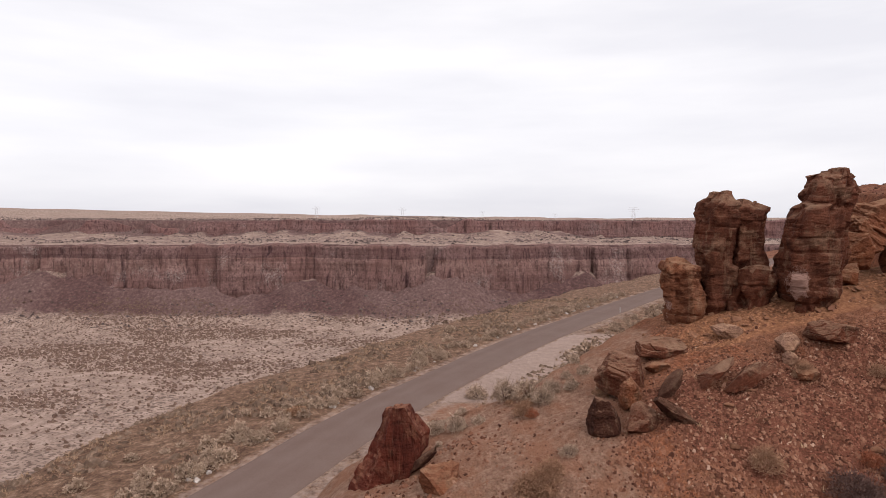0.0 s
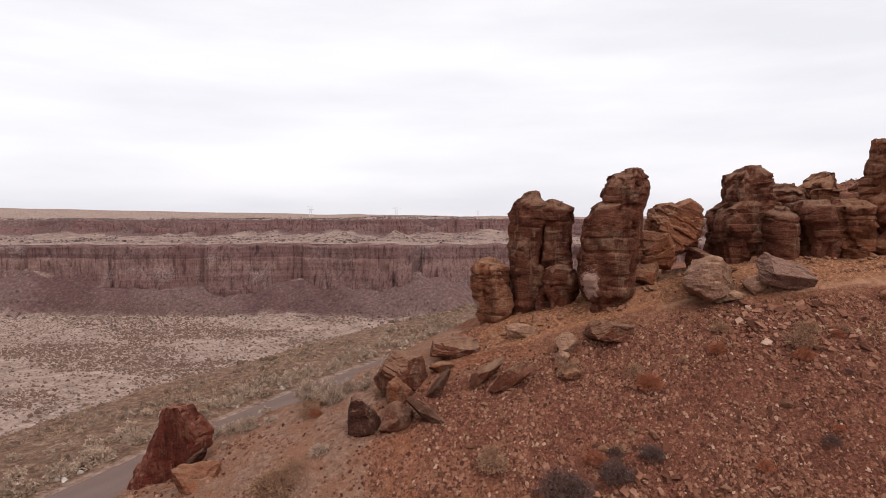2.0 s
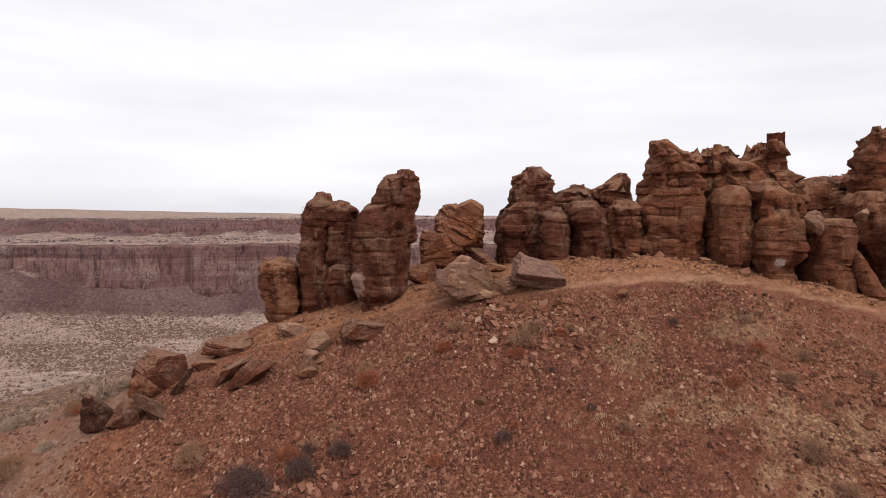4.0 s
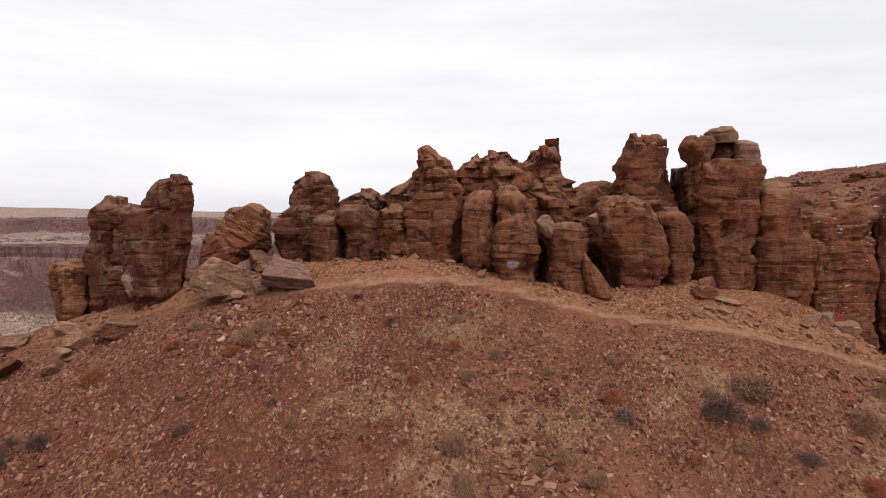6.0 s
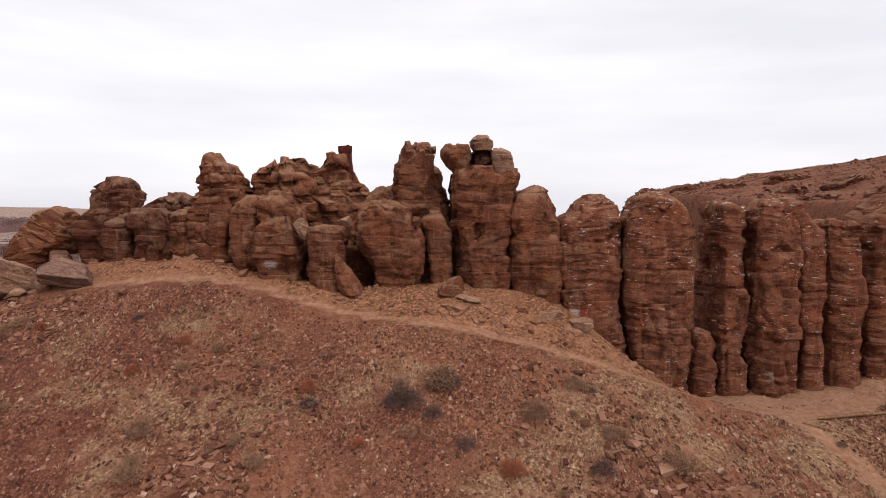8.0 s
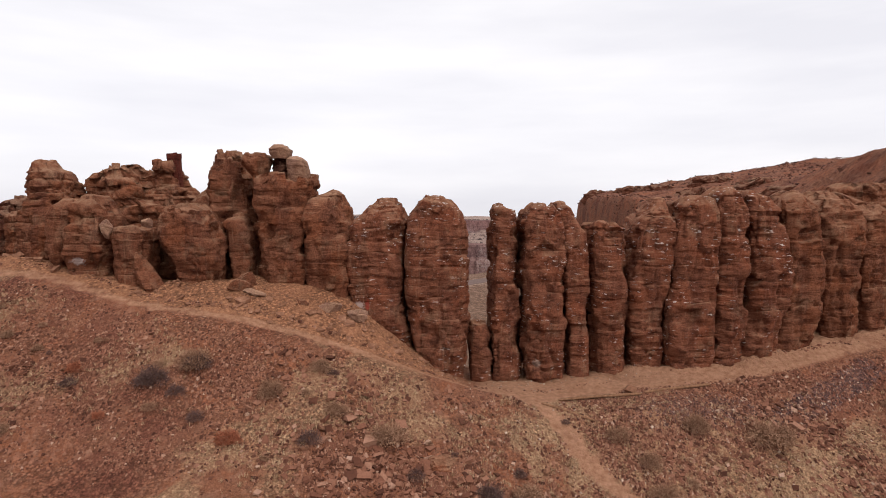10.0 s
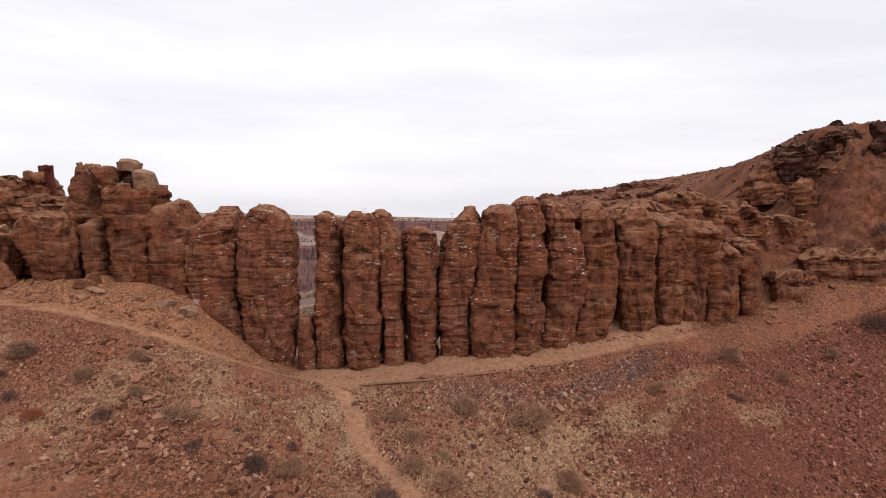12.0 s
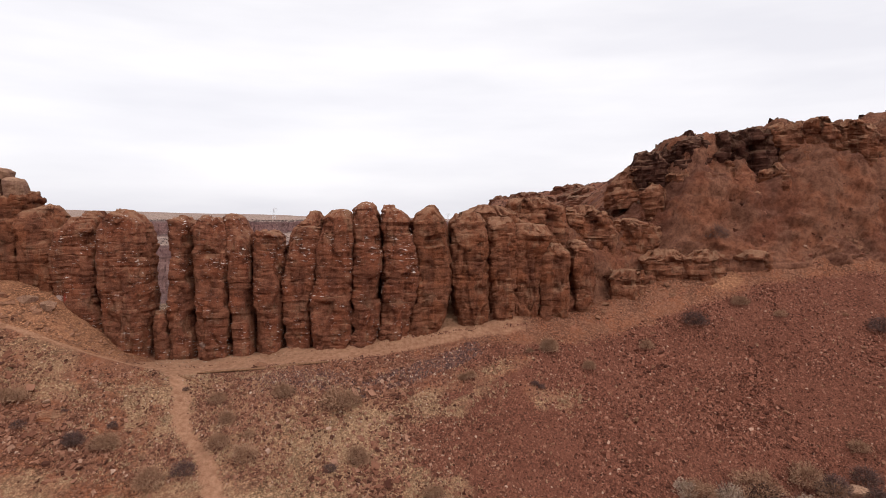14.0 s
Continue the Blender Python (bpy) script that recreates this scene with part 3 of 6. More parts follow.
# ---- meshes ----
def mesh_of(name, verts, faces, material, smooth_=True):
    me = bpy.data.meshes.new(name)
    verts, faces = np.asarray(verts, np.float32), np.asarray(faces, np.int32)
    me.vertices.add(len(verts))
    me.vertices.foreach_set("co", verts.ravel())
    n = faces.shape[1]
    me.loops.add(faces.size)
    me.loops.foreach_set("vertex_index", faces.ravel())
    me.polygons.add(len(faces))
    me.polygons.foreach_set("loop_start", np.arange(0, faces.size, n, dtype=np.int32))
    me.polygons.foreach_set("use_smooth", np.full(len(faces), smooth_))
    me.update(calc_edges=True)
    me.materials.append(material)
    return me


def grid_faces(rows, cols, wrap=False):
    i = np.arange(rows - 1)[:, None]
    j = np.arange(cols if wrap else cols - 1)[None, :]
    a = i * cols + j
    b = i * cols + (j + 1) % cols
    return np.stack([a, b, b + cols, a + cols], -1).reshape(-1, 4)


def masked(me, name, values):
    at = me.attributes.new(name, "FLOAT", "POINT")
    at.data.foreach_set("value", np.asarray(values, np.float32).ravel())


# ---- the ground, one sheet to the horizon ----
def spread(*pieces):
    """Grid lines: (from, to, step) stretches, then lines that grow apart."""
    out = []
    for a, b, step in pieces:
        n = max(int(round(abs(b - a) / step)), 1)
        out.extend(np.linspace(a, b, n, endpoint=False))
    return out


gx = np.array(sorted(set(np.round(np.concatenate([
    -np.geomspace(520, 4600, 22), spread((-520, -160, 6), (-160, -40, 2.2), (-40, 150, 0.6), (150, 240, 3), (240, 520, 7)), np.geomspace(520, 4600, 22)]), 3))))
gy = np.array(sorted(set(np.round(np.concatenate([
    -np.geomspace(40, 3000, 18), spread((-40, 10, 2.0), (10, 54, 0.45), (54, 58, 0.8), (58, 130, 1.5), (130, 300, 5), (300, 520, 8), (520, 650, 2.6), (650, 800, 8), (800, 930, 3)), np.geomspace(930, 4600, 40)]), 3))))
GX, GY = np.meshgrid(gx, gy)
GZ = ground_at(GX, GY)
under = 1.1 * smooth(98.5, 101, GX) * smooth(146, 143, GX) * smooth(1.0, 2.2, GY - spline(GX, KX, KYF)) * smooth(78.5, 76, GY)
me = mesh_of("ground", np.stack([GX, GY, GZ - under], -1).reshape(-1, 3), grid_faces(len(gy), len(gx)), GROUND)
side = road_side(GX, GY)
yf_g = spline(GX, KX, KYF)
near_part = (GY < 400)
valley_m = smooth(-50, -68, GZ) * smooth(-18, -70, GY - far_wall(GX))
pullout = smooth(3.4, 4.2, side) * smooth(15, 11, side) * smooth(70, 80, GY) * smooth(122, 112, GY)
bench_m = smooth(2, 9, GY - far_wall(GX)) * smooth(-8 + 34 * vnoise(GX / 22, GY / 30, 0.2, 53), -40 + 34 * vnoise(GX / 22, GY / 30, 0.2, 53), GY - rim_wall(GX)) * 0.8 * mixed(0.72, 1.0, smooth(62, 26, GY - far_wall(GX))) + smooth(10, 60, GY - rim_wall(GX)) * 0.78
bench_m = bench_m + 0.6 * smooth(-11, -5, GY - far_wall(GX)) * smooth(2, -2, GY - far_wall(GX)) * smooth(-0.3, 0.3, vnoise(GX / 30, 0.2, 0.3, 55))
talus_m = 1.0 * (GY > 420)
steep_m = smooth(0.5, 2.0, GY - yf_g) * smooth(98, 104, GX) * (GY < 400)
hillside = smooth(66, 80, GY) * smooth(98, 104, GX)
tan_m = near_part * np.maximum(smooth(-7, -12, side), np.maximum(smooth(11, 4, GX) * smooth(40, 46, GY), smooth(42, 50, GY) * smooth(97, 92, GX)))
sand_m = near_part * smooth(12.5, 8.0, GX + 2.2 * vnoise(GX / 3, GY / 3, 0.2, 65) + 0.25 * (29 - GY)) * smooth(14, 20, GY) * (side > 5) * (GY < 75)
patch = vnoise(GX / 5.0, GY / 3.0, 0.7, 51)
grass_m = near_part * smooth(6, 18, GY) * np.maximum(straw_spots(GX, GY) * 0.55,  (GY < 46) * (side > 6) * (0.58 * smooth(0.0, 0.45, patch + 0.5 * fbm(GX / 1.3, GY / 1.3, 0.2, 3, 66)) * smooth(28, 36, GX) * smooth(104, 96, GX) + 0.56 * smooth(70, 77, GX) * smooth(98, 88, GX) * smooth(30.5, 28.5, GY)))
grey_m = grey_bank(GX, GY)
foot = GY - path_y(GX)
orange_m = near_part * (0.92 * smooth(-0.3, 0.6, foot) * smooth(10, 18, GX) * smooth(73, 66, GX) * (GY < 44) + 0.7 * smooth(2.0, 0.6, np.hypot((GX - 122.6) / 1.6, GY - 41.0)))
trail_m = np.maximum(smooth(0.6, 0.1, np.abs(foot)) * (GX > 24) * mixed(0.8, 0.36, smooth(94, 104, GX)), smooth(1.0, 0.4, np.abs(GX - side_path_x(GY))) * (GY < 30.5) * (GY > 14))
log_line = np.interp(GX, (66, 74, 80, 86, 96, 106), (28.6, 28.8, 29.8, 30.8, 33.4, 36.2))
trail_m = np.maximum(trail_m, smooth(-0.1, 0.4, GY - log_line) * smooth(68, 72, GX) * mixed(1.0, 0.62, smooth(90, 98, GX)) * smooth(106, 101, GX) * (GY < 40))
verge = near_part * smooth(6.8, 5.4, np.abs(side)) * 0.5
red_m = near_part * smooth(84, 108, GX + 1.3 * (31 - GY) * (GY < 31)) * smooth(0.4, 2.0, path_y(GX) - GY) * (1 - grey_m) * (1 - 0.8 * straw_spots(GX, GY)) + near_part * mixed(0.85, 0.45, smooth(30, 44, GX)) * smooth(64, 52, GX) * smooth(9, 16, GX + 4 * vnoise(GX / 6, GY / 6, 0.2, 63)) * smooth(34, 31, GY) * smooth(0, 16, GY + 5 * vnoise(GX / 9, GY / 9, 0.2, 64))
for mask, values in (("red", red_m), ("valley", np.clip(valley_m + bench_m, 0, 1)), ("talus", talus_m), ("crag", np.clip(steep_m, 0, 1)), ("tan", tan_m), ("grass", grass_m),
                     ("grey", grey_m), ("orange", orange_m), ("trail", trail_m), ("sand", sand_m), ("lay", np.maximum(pullout, verge))):
    masked(me, mask, values)
tagged(new("ground", me), "dry reddish canyon slope with scree, grass and trodden paths", "ground", kind="structure")

# ---- the rocky face of the bluff ----
bx = np.arange(97.5, 147, 0.25)[None, :]
bv = np.linspace(0, 1, 170)[:, None]
BX, BY = bx + 0 * bv, spline(bx, KX, KYF) + 0.6 + bv ** 1.6 * (80.0 - 0.6 - spline(bx, KX, KYF))
BZ = ground_at(BX, BY)
shelf_z = BZ + 0.35 * fbm(BX / 3, BY / 3, 0.2, 2, 141)
b1, b2, big_block = cells((BX + 0.5 * fbm(BX / 2, BZ / 2, 0.4, 2, 143)) / 2.1, BY / 4.0, shelf_z / 1.3, 142)
c1, c2, small_block = cells(BX / 0.8, BY / 1.4, shelf_z / 0.5, 144)
stony_face = 0.35 + 0.65 * smooth(-0.2, 0.3, fbm(BX / 5, BZ / 3, 0.7, 2, 145))
relief = stony_face * (0.75 * big_block + 0.32 * small_block - 0.18 * np.exp(-((b2 - b1) / 0.08) ** 2) + 0.22 * vnoise(BX / 2.5, BY / 2.5, shelf_z / 0.28, 146)) + 0.25 * fbm(BX / 0.9, BY / 0.9, BZ / 0.5, 3, 147) + 0.5 * vnoise(BX / 1.6, BY / 6, BZ / 5, 148)
rim = smooth(97.5, 100, BX) * smooth(147, 144, BX) * smooth(0, 0.06, bv) * smooth(1, 0.95, bv)
BY, BZ = BY - 0.85 * relief * rim, BZ + (0.45 * relief + 0.05) * rim - 0.35 * (1 - rim)
bme = mesh_of("bluff_face", np.stack([BX, BY, BZ], -1).reshape(-1, 3), grid_faces(*BX.shape), GROUND)
masked(bme, "crag", 0.9 + 0 * BX)
tagged(new("bluff_face", bme), "steep eroded brown rock face below the bluff crest", "cliff", kind="structure")

# ---- the road on the bench ----
ry = np.arange(-120, 330, 1.5)
rs = np.linspace(-5.3, 3.7, 19)
slope = (road_x(ry + 1) - road_x(ry - 1)) / 2
nx, ny = 1 / np.sqrt(1 + slope ** 2), -slope / np.sqrt(1 + slope ** 2)
RX, RY = road_x(ry)[:, None] + nx[:, None] * rs, ry[:, None] + ny[:, None] * rs
RZ = road_z(ry)[:, None] + 0.13 - 0.004 * rs ** 2 + 0 * RX
RZ[:, 0] -= 0.5
RZ[:, -1] -= 0.5
me = mesh_of("road", np.stack([RX, RY, RZ], -1).reshape(-1, 3), grid_faces(len(ry), len(rs)), ASPHALT)
masked(me, "lane", (np.exp(-((rs + 3.0) / 0.8) ** 2) + 0.7 * np.exp(-((rs - 0.6) / 1.1) ** 2) + 0.5 * np.exp(-((rs + 0.9) / 0.35) ** 2))[None, :] + 0 * RX)
masked(me, "shoulder", smooth(4.1, 4.5, np.abs(rs + 0.8))[None, :] + 0 * RX)
tagged(new("road", me), "narrow worn asphalt road along the bench", "road", kind="structure")


# ---- the far canyon walls ----
def canyon_wall(name, label, line, low, high, x0, x1, step, material, seed, sink):
    xs = np.arange(x0, x1, step)
    rows = 26
    u = np.linspace(0, 1, rows)[:, None]
    X = xs[None, :] + 0 * u
    lean = line(xs)[None, :]
    zl = low(xs)[None, :]
    zh = high(xs)[None, :]
    Z = zl + (zh - zl) * u
    ribs = np.abs(vnoise(X / 5.5, 0.3, Z / 40, seed)) * 2.6 + 2.2 * vnoise(X / 3.4, 0.2, Z / 10, seed + 1) + 6 * vnoise(X / 19, 0.2, Z / 50, seed + 2) + 6 * smooth(0.5, 0.72, vnoise(X / 6, 0.6, 0.3, seed + 8)) + 10 * smooth(0.74, 0.86, vnoise(X / 13, 0.9, 0.3, seed + 9))
    ledge = 1.0 * vnoise(X / 90, 0.1, Z / 5.0, seed + 3)
    Y = lean - sink + ribs + ledge + 9 * (u - 0.55) + 5 * np.clip(u - 0.96, 0, 1) * 60
    me = mesh_of(name, np.stack([X, Y, Z], -1).reshape(-1, 3), grid_faces(rows, len(xs)), material)
    return tagged(new(name, me), label, "cliff", kind="structure")


def near_ground(line, off):
    return lambda xs: land(xs, line(xs) + off)


canyon_wall("canyon_wall_lower", "fluted brown basalt cliff across the valley, purplish with painted haze", far_wall,
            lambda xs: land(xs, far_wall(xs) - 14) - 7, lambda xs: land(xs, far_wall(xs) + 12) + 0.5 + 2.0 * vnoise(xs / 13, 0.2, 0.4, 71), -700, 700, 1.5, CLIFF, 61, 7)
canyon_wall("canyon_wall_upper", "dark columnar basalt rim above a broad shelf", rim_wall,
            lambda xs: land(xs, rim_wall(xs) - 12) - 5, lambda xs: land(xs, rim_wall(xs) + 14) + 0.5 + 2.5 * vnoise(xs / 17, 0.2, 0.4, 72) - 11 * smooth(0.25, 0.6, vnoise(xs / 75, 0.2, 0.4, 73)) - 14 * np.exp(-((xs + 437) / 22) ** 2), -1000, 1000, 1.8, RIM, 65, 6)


# ---- rocks ----
SEED = [100]


def part(name, me, parent, label=""):
    ob = new(name, me)
    ob.parent = parent
    return tagged(ob, label) if label else ob


def plan_shape(a, seed, boxy=0.0):
    """A broken polygon seen from above, within -1..1 both ways."""
    rnd = random.Random(seed)
    n = rnd.choice((5, 6, 6, 7))
    start = rnd.uniform(0, 6.28)
    r = np.full(a.shape, 9.0)
    for i in range(n):
        face = start + (i + rnd.uniform(-0.28, 0.28)) * 2 * math.pi / n
        c = np.cos(a - face)
        r = np.minimum(r, np.where(c > 0.06, rnd.uniform(0.84, 1.0) / np.maximum(c, 0.06), 9.0))
    r = 0.85 * r + 0.15
    x, y = r * np.cos(a), r * np.sin(a)
    k = (np.abs(np.cos(a)) ** 6 + np.abs(np.sin(a)) ** 6) ** (-1 / 6)
    x, y = mixed(x, k * np.cos(a), boxy), mixed(y, k * np.sin(a), boxy)
    return 2 * (x - x.min()) / (x.max() - x.min()) - 1, 2 * (y - y.min()) / (y.max() - y.min()) - 1


def plan_curve(seed, boxy, hx, hy, step):
    """Points round the plan, close together on the open side, with outward normals and the way along."""
    a = np.linspace(0, 2 * math.pi, 721)
    ux, uy = plan_shape(a[:-1], seed, boxy)
    ux, uy = np.append(ux, ux[0]), np.append(uy, uy[0])
    ds = np.hypot(np.diff(ux) * hx, np.diff(uy) * hy)
    weight = ds * np.where(uy[:-1] + uy[1:] < 0.5, 1.0, 0.2)
    run, way = np.append(0, np.cumsum(weight)), np.append(0, np.cumsum(ds))
    n = int(np.clip(run[-1] / step, 28, 420))
    at = np.linspace(0, run[-1], n, endpoint=False)
    px, py, along = np.interp(at, run, ux), np.interp(at, run, uy), np.interp(at, run, way)
    tx, ty = (np.roll(px, -2) - np.roll(px, 2)) * hx, (np.roll(py, -2) - np.roll(py, 2)) * hy
    size = np.hypot(tx, ty) + 1e-6
    return px, py, ty / size, -tx / size, along


def rock_blocks(front, depth, rows, seed, sink, block, boxy, wider, rubbly, layer, step):
    """Vertices of the blocks of a standing rock. rows: height, western and eastern edge, from top to foot."""
    rnd = random.Random(seed)
    rows = sorted(rows)
    zs = np.array([r[0] for r in rows])
    left, right = np.array([r[1] for r in rows]), np.array([r[2] for r in rows])
    wide = (right - left).max()
    small = min(1.0, wide / 2.4)
    z0, z1 = zs[0] - sink, zs[-1]
    # beds of uneven thickness, and grid rows that follow them
    beds = [z0]
    while beds[-1] < z1 - 0.14:
        beds.append(beds[-1] + rnd.choice((rnd.uniform(0.12, 0.24), rnd.uniform(0.2, 0.5), rnd.uniform(0.3, 0.5 + 0.5 * layer))))
    beds[-1] = z1
    level, bed, edge, parting = [], [], [], [0]
    since, wanted = 0.0, rnd.uniform(2.0, 4.2)
    for k, (lo, hi) in enumerate(zip(beds, beds[1:])):
        if since > wanted and z1 - lo > 0.8:
            parting.append(len(level))
            since, wanted = 0.0, rnd.uniform(2.0, 4.2)
        since += hi - lo
        inner = np.linspace(lo + 0.03, hi - 0.03, max(int((hi - lo) / (step if lo > zs[0] - 0.9 else 0.4)), 2))
        for z in (lo, *inner):
            level.append(z)
            bed.append(k)
            edge.append(min(z - lo, hi - z))
    level.append(z1)
    bed.append(len(beds) - 2)
    edge.append(0.0)
    parting.append(len(level) - 1)
    z, k, e = np.array(level), np.array(bed), np.array(edge)[:, None]
    jog = np.array([[rnd.gauss(0, 0.05 * layer), rnd.gauss(0, 0.05 * layer), rnd.gauss(0, 0.06 * layer), rnd.uniform(0.35, 1.5), rnd.uniform(0, 9)] for _ in beds])[k]
    l, r = np.interp(z, zs, left) + small * jog[:, 0], np.interp(z, zs, right) + small * jog[:, 1]
    taper = np.clip((r - l) / wide, 0.05, 1) ** 0.45
    cx, hx = (l + r) / 2, (r - l) / 2 + wider
    hy, cy = depth / 2 * taper, front + depth / 2 + 0.10 * depth * (1 - taper) + small * jog[:, 2]
    px, py, ox, oy, along = plan_curve(seed, boxy, wide / 2, depth / 2, step)
    X, Y = cx[:, None] + hx[:, None] * px, cy[:, None] + hy[:, None] * py
    dip = rnd.uniform(-0.05, 0.05)
    Z = z[:, None] + dip * (X - cx.mean()) * smooth(z0, z0 + 2, z)[:, None] + 0.22 * vnoise(X / 1.8, Y / 1.8, z[:, None] / 3.0, seed + 2)
    warp = 0.55 * fbm(X / 2.2, Y / 2.2, Z / 2.2, 2, seed)
    f1, f2, who = cells((X + warp) / 1.5, (Y + warp) / 1.5, (Z + 0.6 * warp) / 2.2, seed)
    h1, h2, who3 = cells((X + 0.35 * warp) / 1.25, (Y + 0.35 * warp) / 1.25, (Z + warp) / 8.0, seed + 3)
    g1, g2, who2 = cells((X + 0.5 * warp) / 0.55, (Y - 0.5 * warp) / 0.55, (Z + 0.3 * warp) / 0.42, seed + 7)
    loose = np.clip(rubbly + 0.75 * vnoise(X / 2.1, Y / 2.1, Z / 1.6, seed + 31), 0.12, 1.15)
    segment = np.floor(along / jog[:, 3:4] + jog[:, 4:5] + 0.8 * warp)
    ledge = hashed(segment, k[:, None] + 0 * segment, 0 * segment, seed)
    open_ = smooth(0.15, 0.55, vnoise(X / 0.7, Y / 0.9, k[:, None] * 3.7, seed + 6))
    notch = np.exp(-(e / 0.04) ** 2) * open_
    crack = np.exp(-((f2 - f1) / 0.055) ** 2) * smooth(-0.15, 0.3, vnoise(X / 1.3, Y / 1.3, Z / 1.3, seed + 5))
    joint = np.exp(-((h2 - h1) / 0.07) ** 2) * smooth(-0.2, 0.25, vnoise(X / 1.5, Y / 1.5, Z / 3.0, seed + 15))
    hollow = smooth(0.42, 0.75, vnoise(X / 1.7, Y / 1.7, Z / 1.1, seed + 41)) * smooth(z1, z1 - 1.2, z)[:, None]
    push = (block * (who - 0.5) + 0.30 * (who3 - 0.5) + 0.24 * layer * loose * (ledge - 0.5) + 0.21 * loose * (who2 - 0.5) - 0.10 * crack - 0.20 * joint
            - (0.05 + 0.15 * loose * layer) * notch - 0.34 * hollow + 0.05 * fbm(X / 0.5, Y / 0.5, Z / 0.35, 3, seed + 4) + 0.13 * fbm(X / 1.6, Y / 1.6, Z / 1.2, 2, seed + 8))
    push = small * push * np.clip((r - l) / 1.8, 0.2, 1)[:, None]
    X, Y = X + ox * push, Y + oy * push
    # the top is broken into blocks of unequal height
    t1, t2, who4 = cells(X / 0.75, Y / 0.75, 0 * X + 0.4, seed + 21)
    fall = small * np.clip((r[-1] - l[-1]) / 1.8, 0.2, 1) * smooth(z1 - 1.5, z1, z)[:, None] * ((0.25 + 0.6 * rubbly) * who4 ** 1.4 - 0.10 + 0.10 * np.exp(-((t2 - t1) / 0.08) ** 2))
    Z = Z - fall
    out = []
    for i, (lo, hi) in enumerate(zip(parting, parting[1:])):
        bx, by, bz = X[lo:hi + 1], Y[lo:hi + 1], Z[lo:hi + 1]
        rings = [(bx, by, bz)]
        mx, my, mz = bx[-1].mean(), by[-1].mean(), bz[-1].mean()
        top = hi == parting[-1]
        for f in (0.93, 0.8, 0.62, 0.42, 0.22, 0.01):
            qx, qy = mx + (bx[-1] - mx) * f, my + (by[-1] - my) * f
            c1, c2, lump = cells(qx / 0.75, qy / 0.75, 0 * qx + 0.4, seed + 21)
            rise = 0.07 + 0.12 * (1 - f) - small * np.clip((r[hi] - l[hi]) / 1.8, 0.2, 1) * ((0.25 + 0.6 * rubbly) * lump ** 1.4 - 0.10) + dip * (qx - mx) + 0.06 * fbm(qx / 0.4, qy / 0.4, 0.3, 2, seed + 9)
            rings.append((qx[None], qy[None], (z[hi] + rise if top else mz + (bz[-1] - mz) * f - 0.03)[None]))
        mx, my = bx[0].mean(), by[0].mean()
        foot = [(mx + (bx[:1] - mx) * f, my + (by[:1] - my) * f, bz[0].mean() + (bz[:1] - bz[0].mean()) * f + 0.03) for f in (0.01, 0.8)]
        parts = foot + rings
        V = np.stack([np.concatenate([p[c] for p in parts]) for c in range(3)], -1)
        out.append((V.reshape(-1, 3), grid_faces(V.shape[0], V.shape[1], True)))
    return out


# how each kind of rock is broken: block relief, squareness, extra half width, rubble, strength of the bedding
ROCK_HABIT = {"rock_spire": (0.30, 0.70, 0.10, 0.36, 0.28), "rock_pillar": (0.36, 0.42, 0.0, 0.34, 0.28), "perched_block": (0.3, 0.7, 0.0, 0.35, 0.25), "rock_block": (0.45, 0.45, 0.0, 0.4, 0.35), "rock_tower": (0.62, 0.4, 0.0, 0.55, 0.42), "rock_massif": (1.0, 0.12, 0.0, 0.9, 0.8),
              "rock_outcrop": (0.75, 0.25, 0.0, 0.55, 0.6), "crag": (1.2, 0.1, 0.0, 1.0, 0.4), "hill_crag": (1.0, 0.1, 0.0, 0.9, 0.4), "cliff_ledge": (0.9, 0.25, 0.05, 0.6, 0.5), "rock_stub": (0.3, 0.4, 0.0, 0.4, 0.3), "capstone": (0.16, 0.75, 0.0, 0.25, 0.3),
              "rock_spike": (0.15, 0.7, 0.0, 0.3, 0.3)}


def rock(name, label, front, depth, rows, material=None, sink=2.2):
    """A standing rock of several blocks, parted by level cracks."""
    SEED[0] += 13
    flecked = "chalk" in label or "column" in label and 60 < rows[0][1] < 90
    material = material or (ROCK_FLECKED if flecked else ROCK_SHADED if rows[0][1] < 36 else ROCK)
    group = {"rock_spire": "row of basalt columns", "rock_pillar": "basalt pillars on the spur"}.get(name, "")
    sink = {"crag": 1.6, "capstone": 0.1, "neck_rock": 0.6, "perched_block": 0.35}.get(name, sink)
    thing = tagged(new(name), label, "rock", group)
    mid = (rows[-1][1] + rows[-1][2]) / 2
    base = Vector((mid, front + depth / 2, rows[-1][0]))
    thing.location = base
    block, boxy, wider, rubbly, layer = ROCK_HABIT.get(name, (0.5, 0.3, 0.0, 0.5, 0.6))
    if "free-standing" in label or "chalk" in label:
        wider = 0.02
    step = 0.3 if name == "hill_crag" else 0.18 if front > 38.5 or depth > 4.9 and name == "rock_massif" else 0.13
    for verts, faces in rock_blocks(front, depth, rows, SEED[0], sink, block, boxy, wider, rubbly, layer, step):
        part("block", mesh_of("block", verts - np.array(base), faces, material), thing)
    return thing


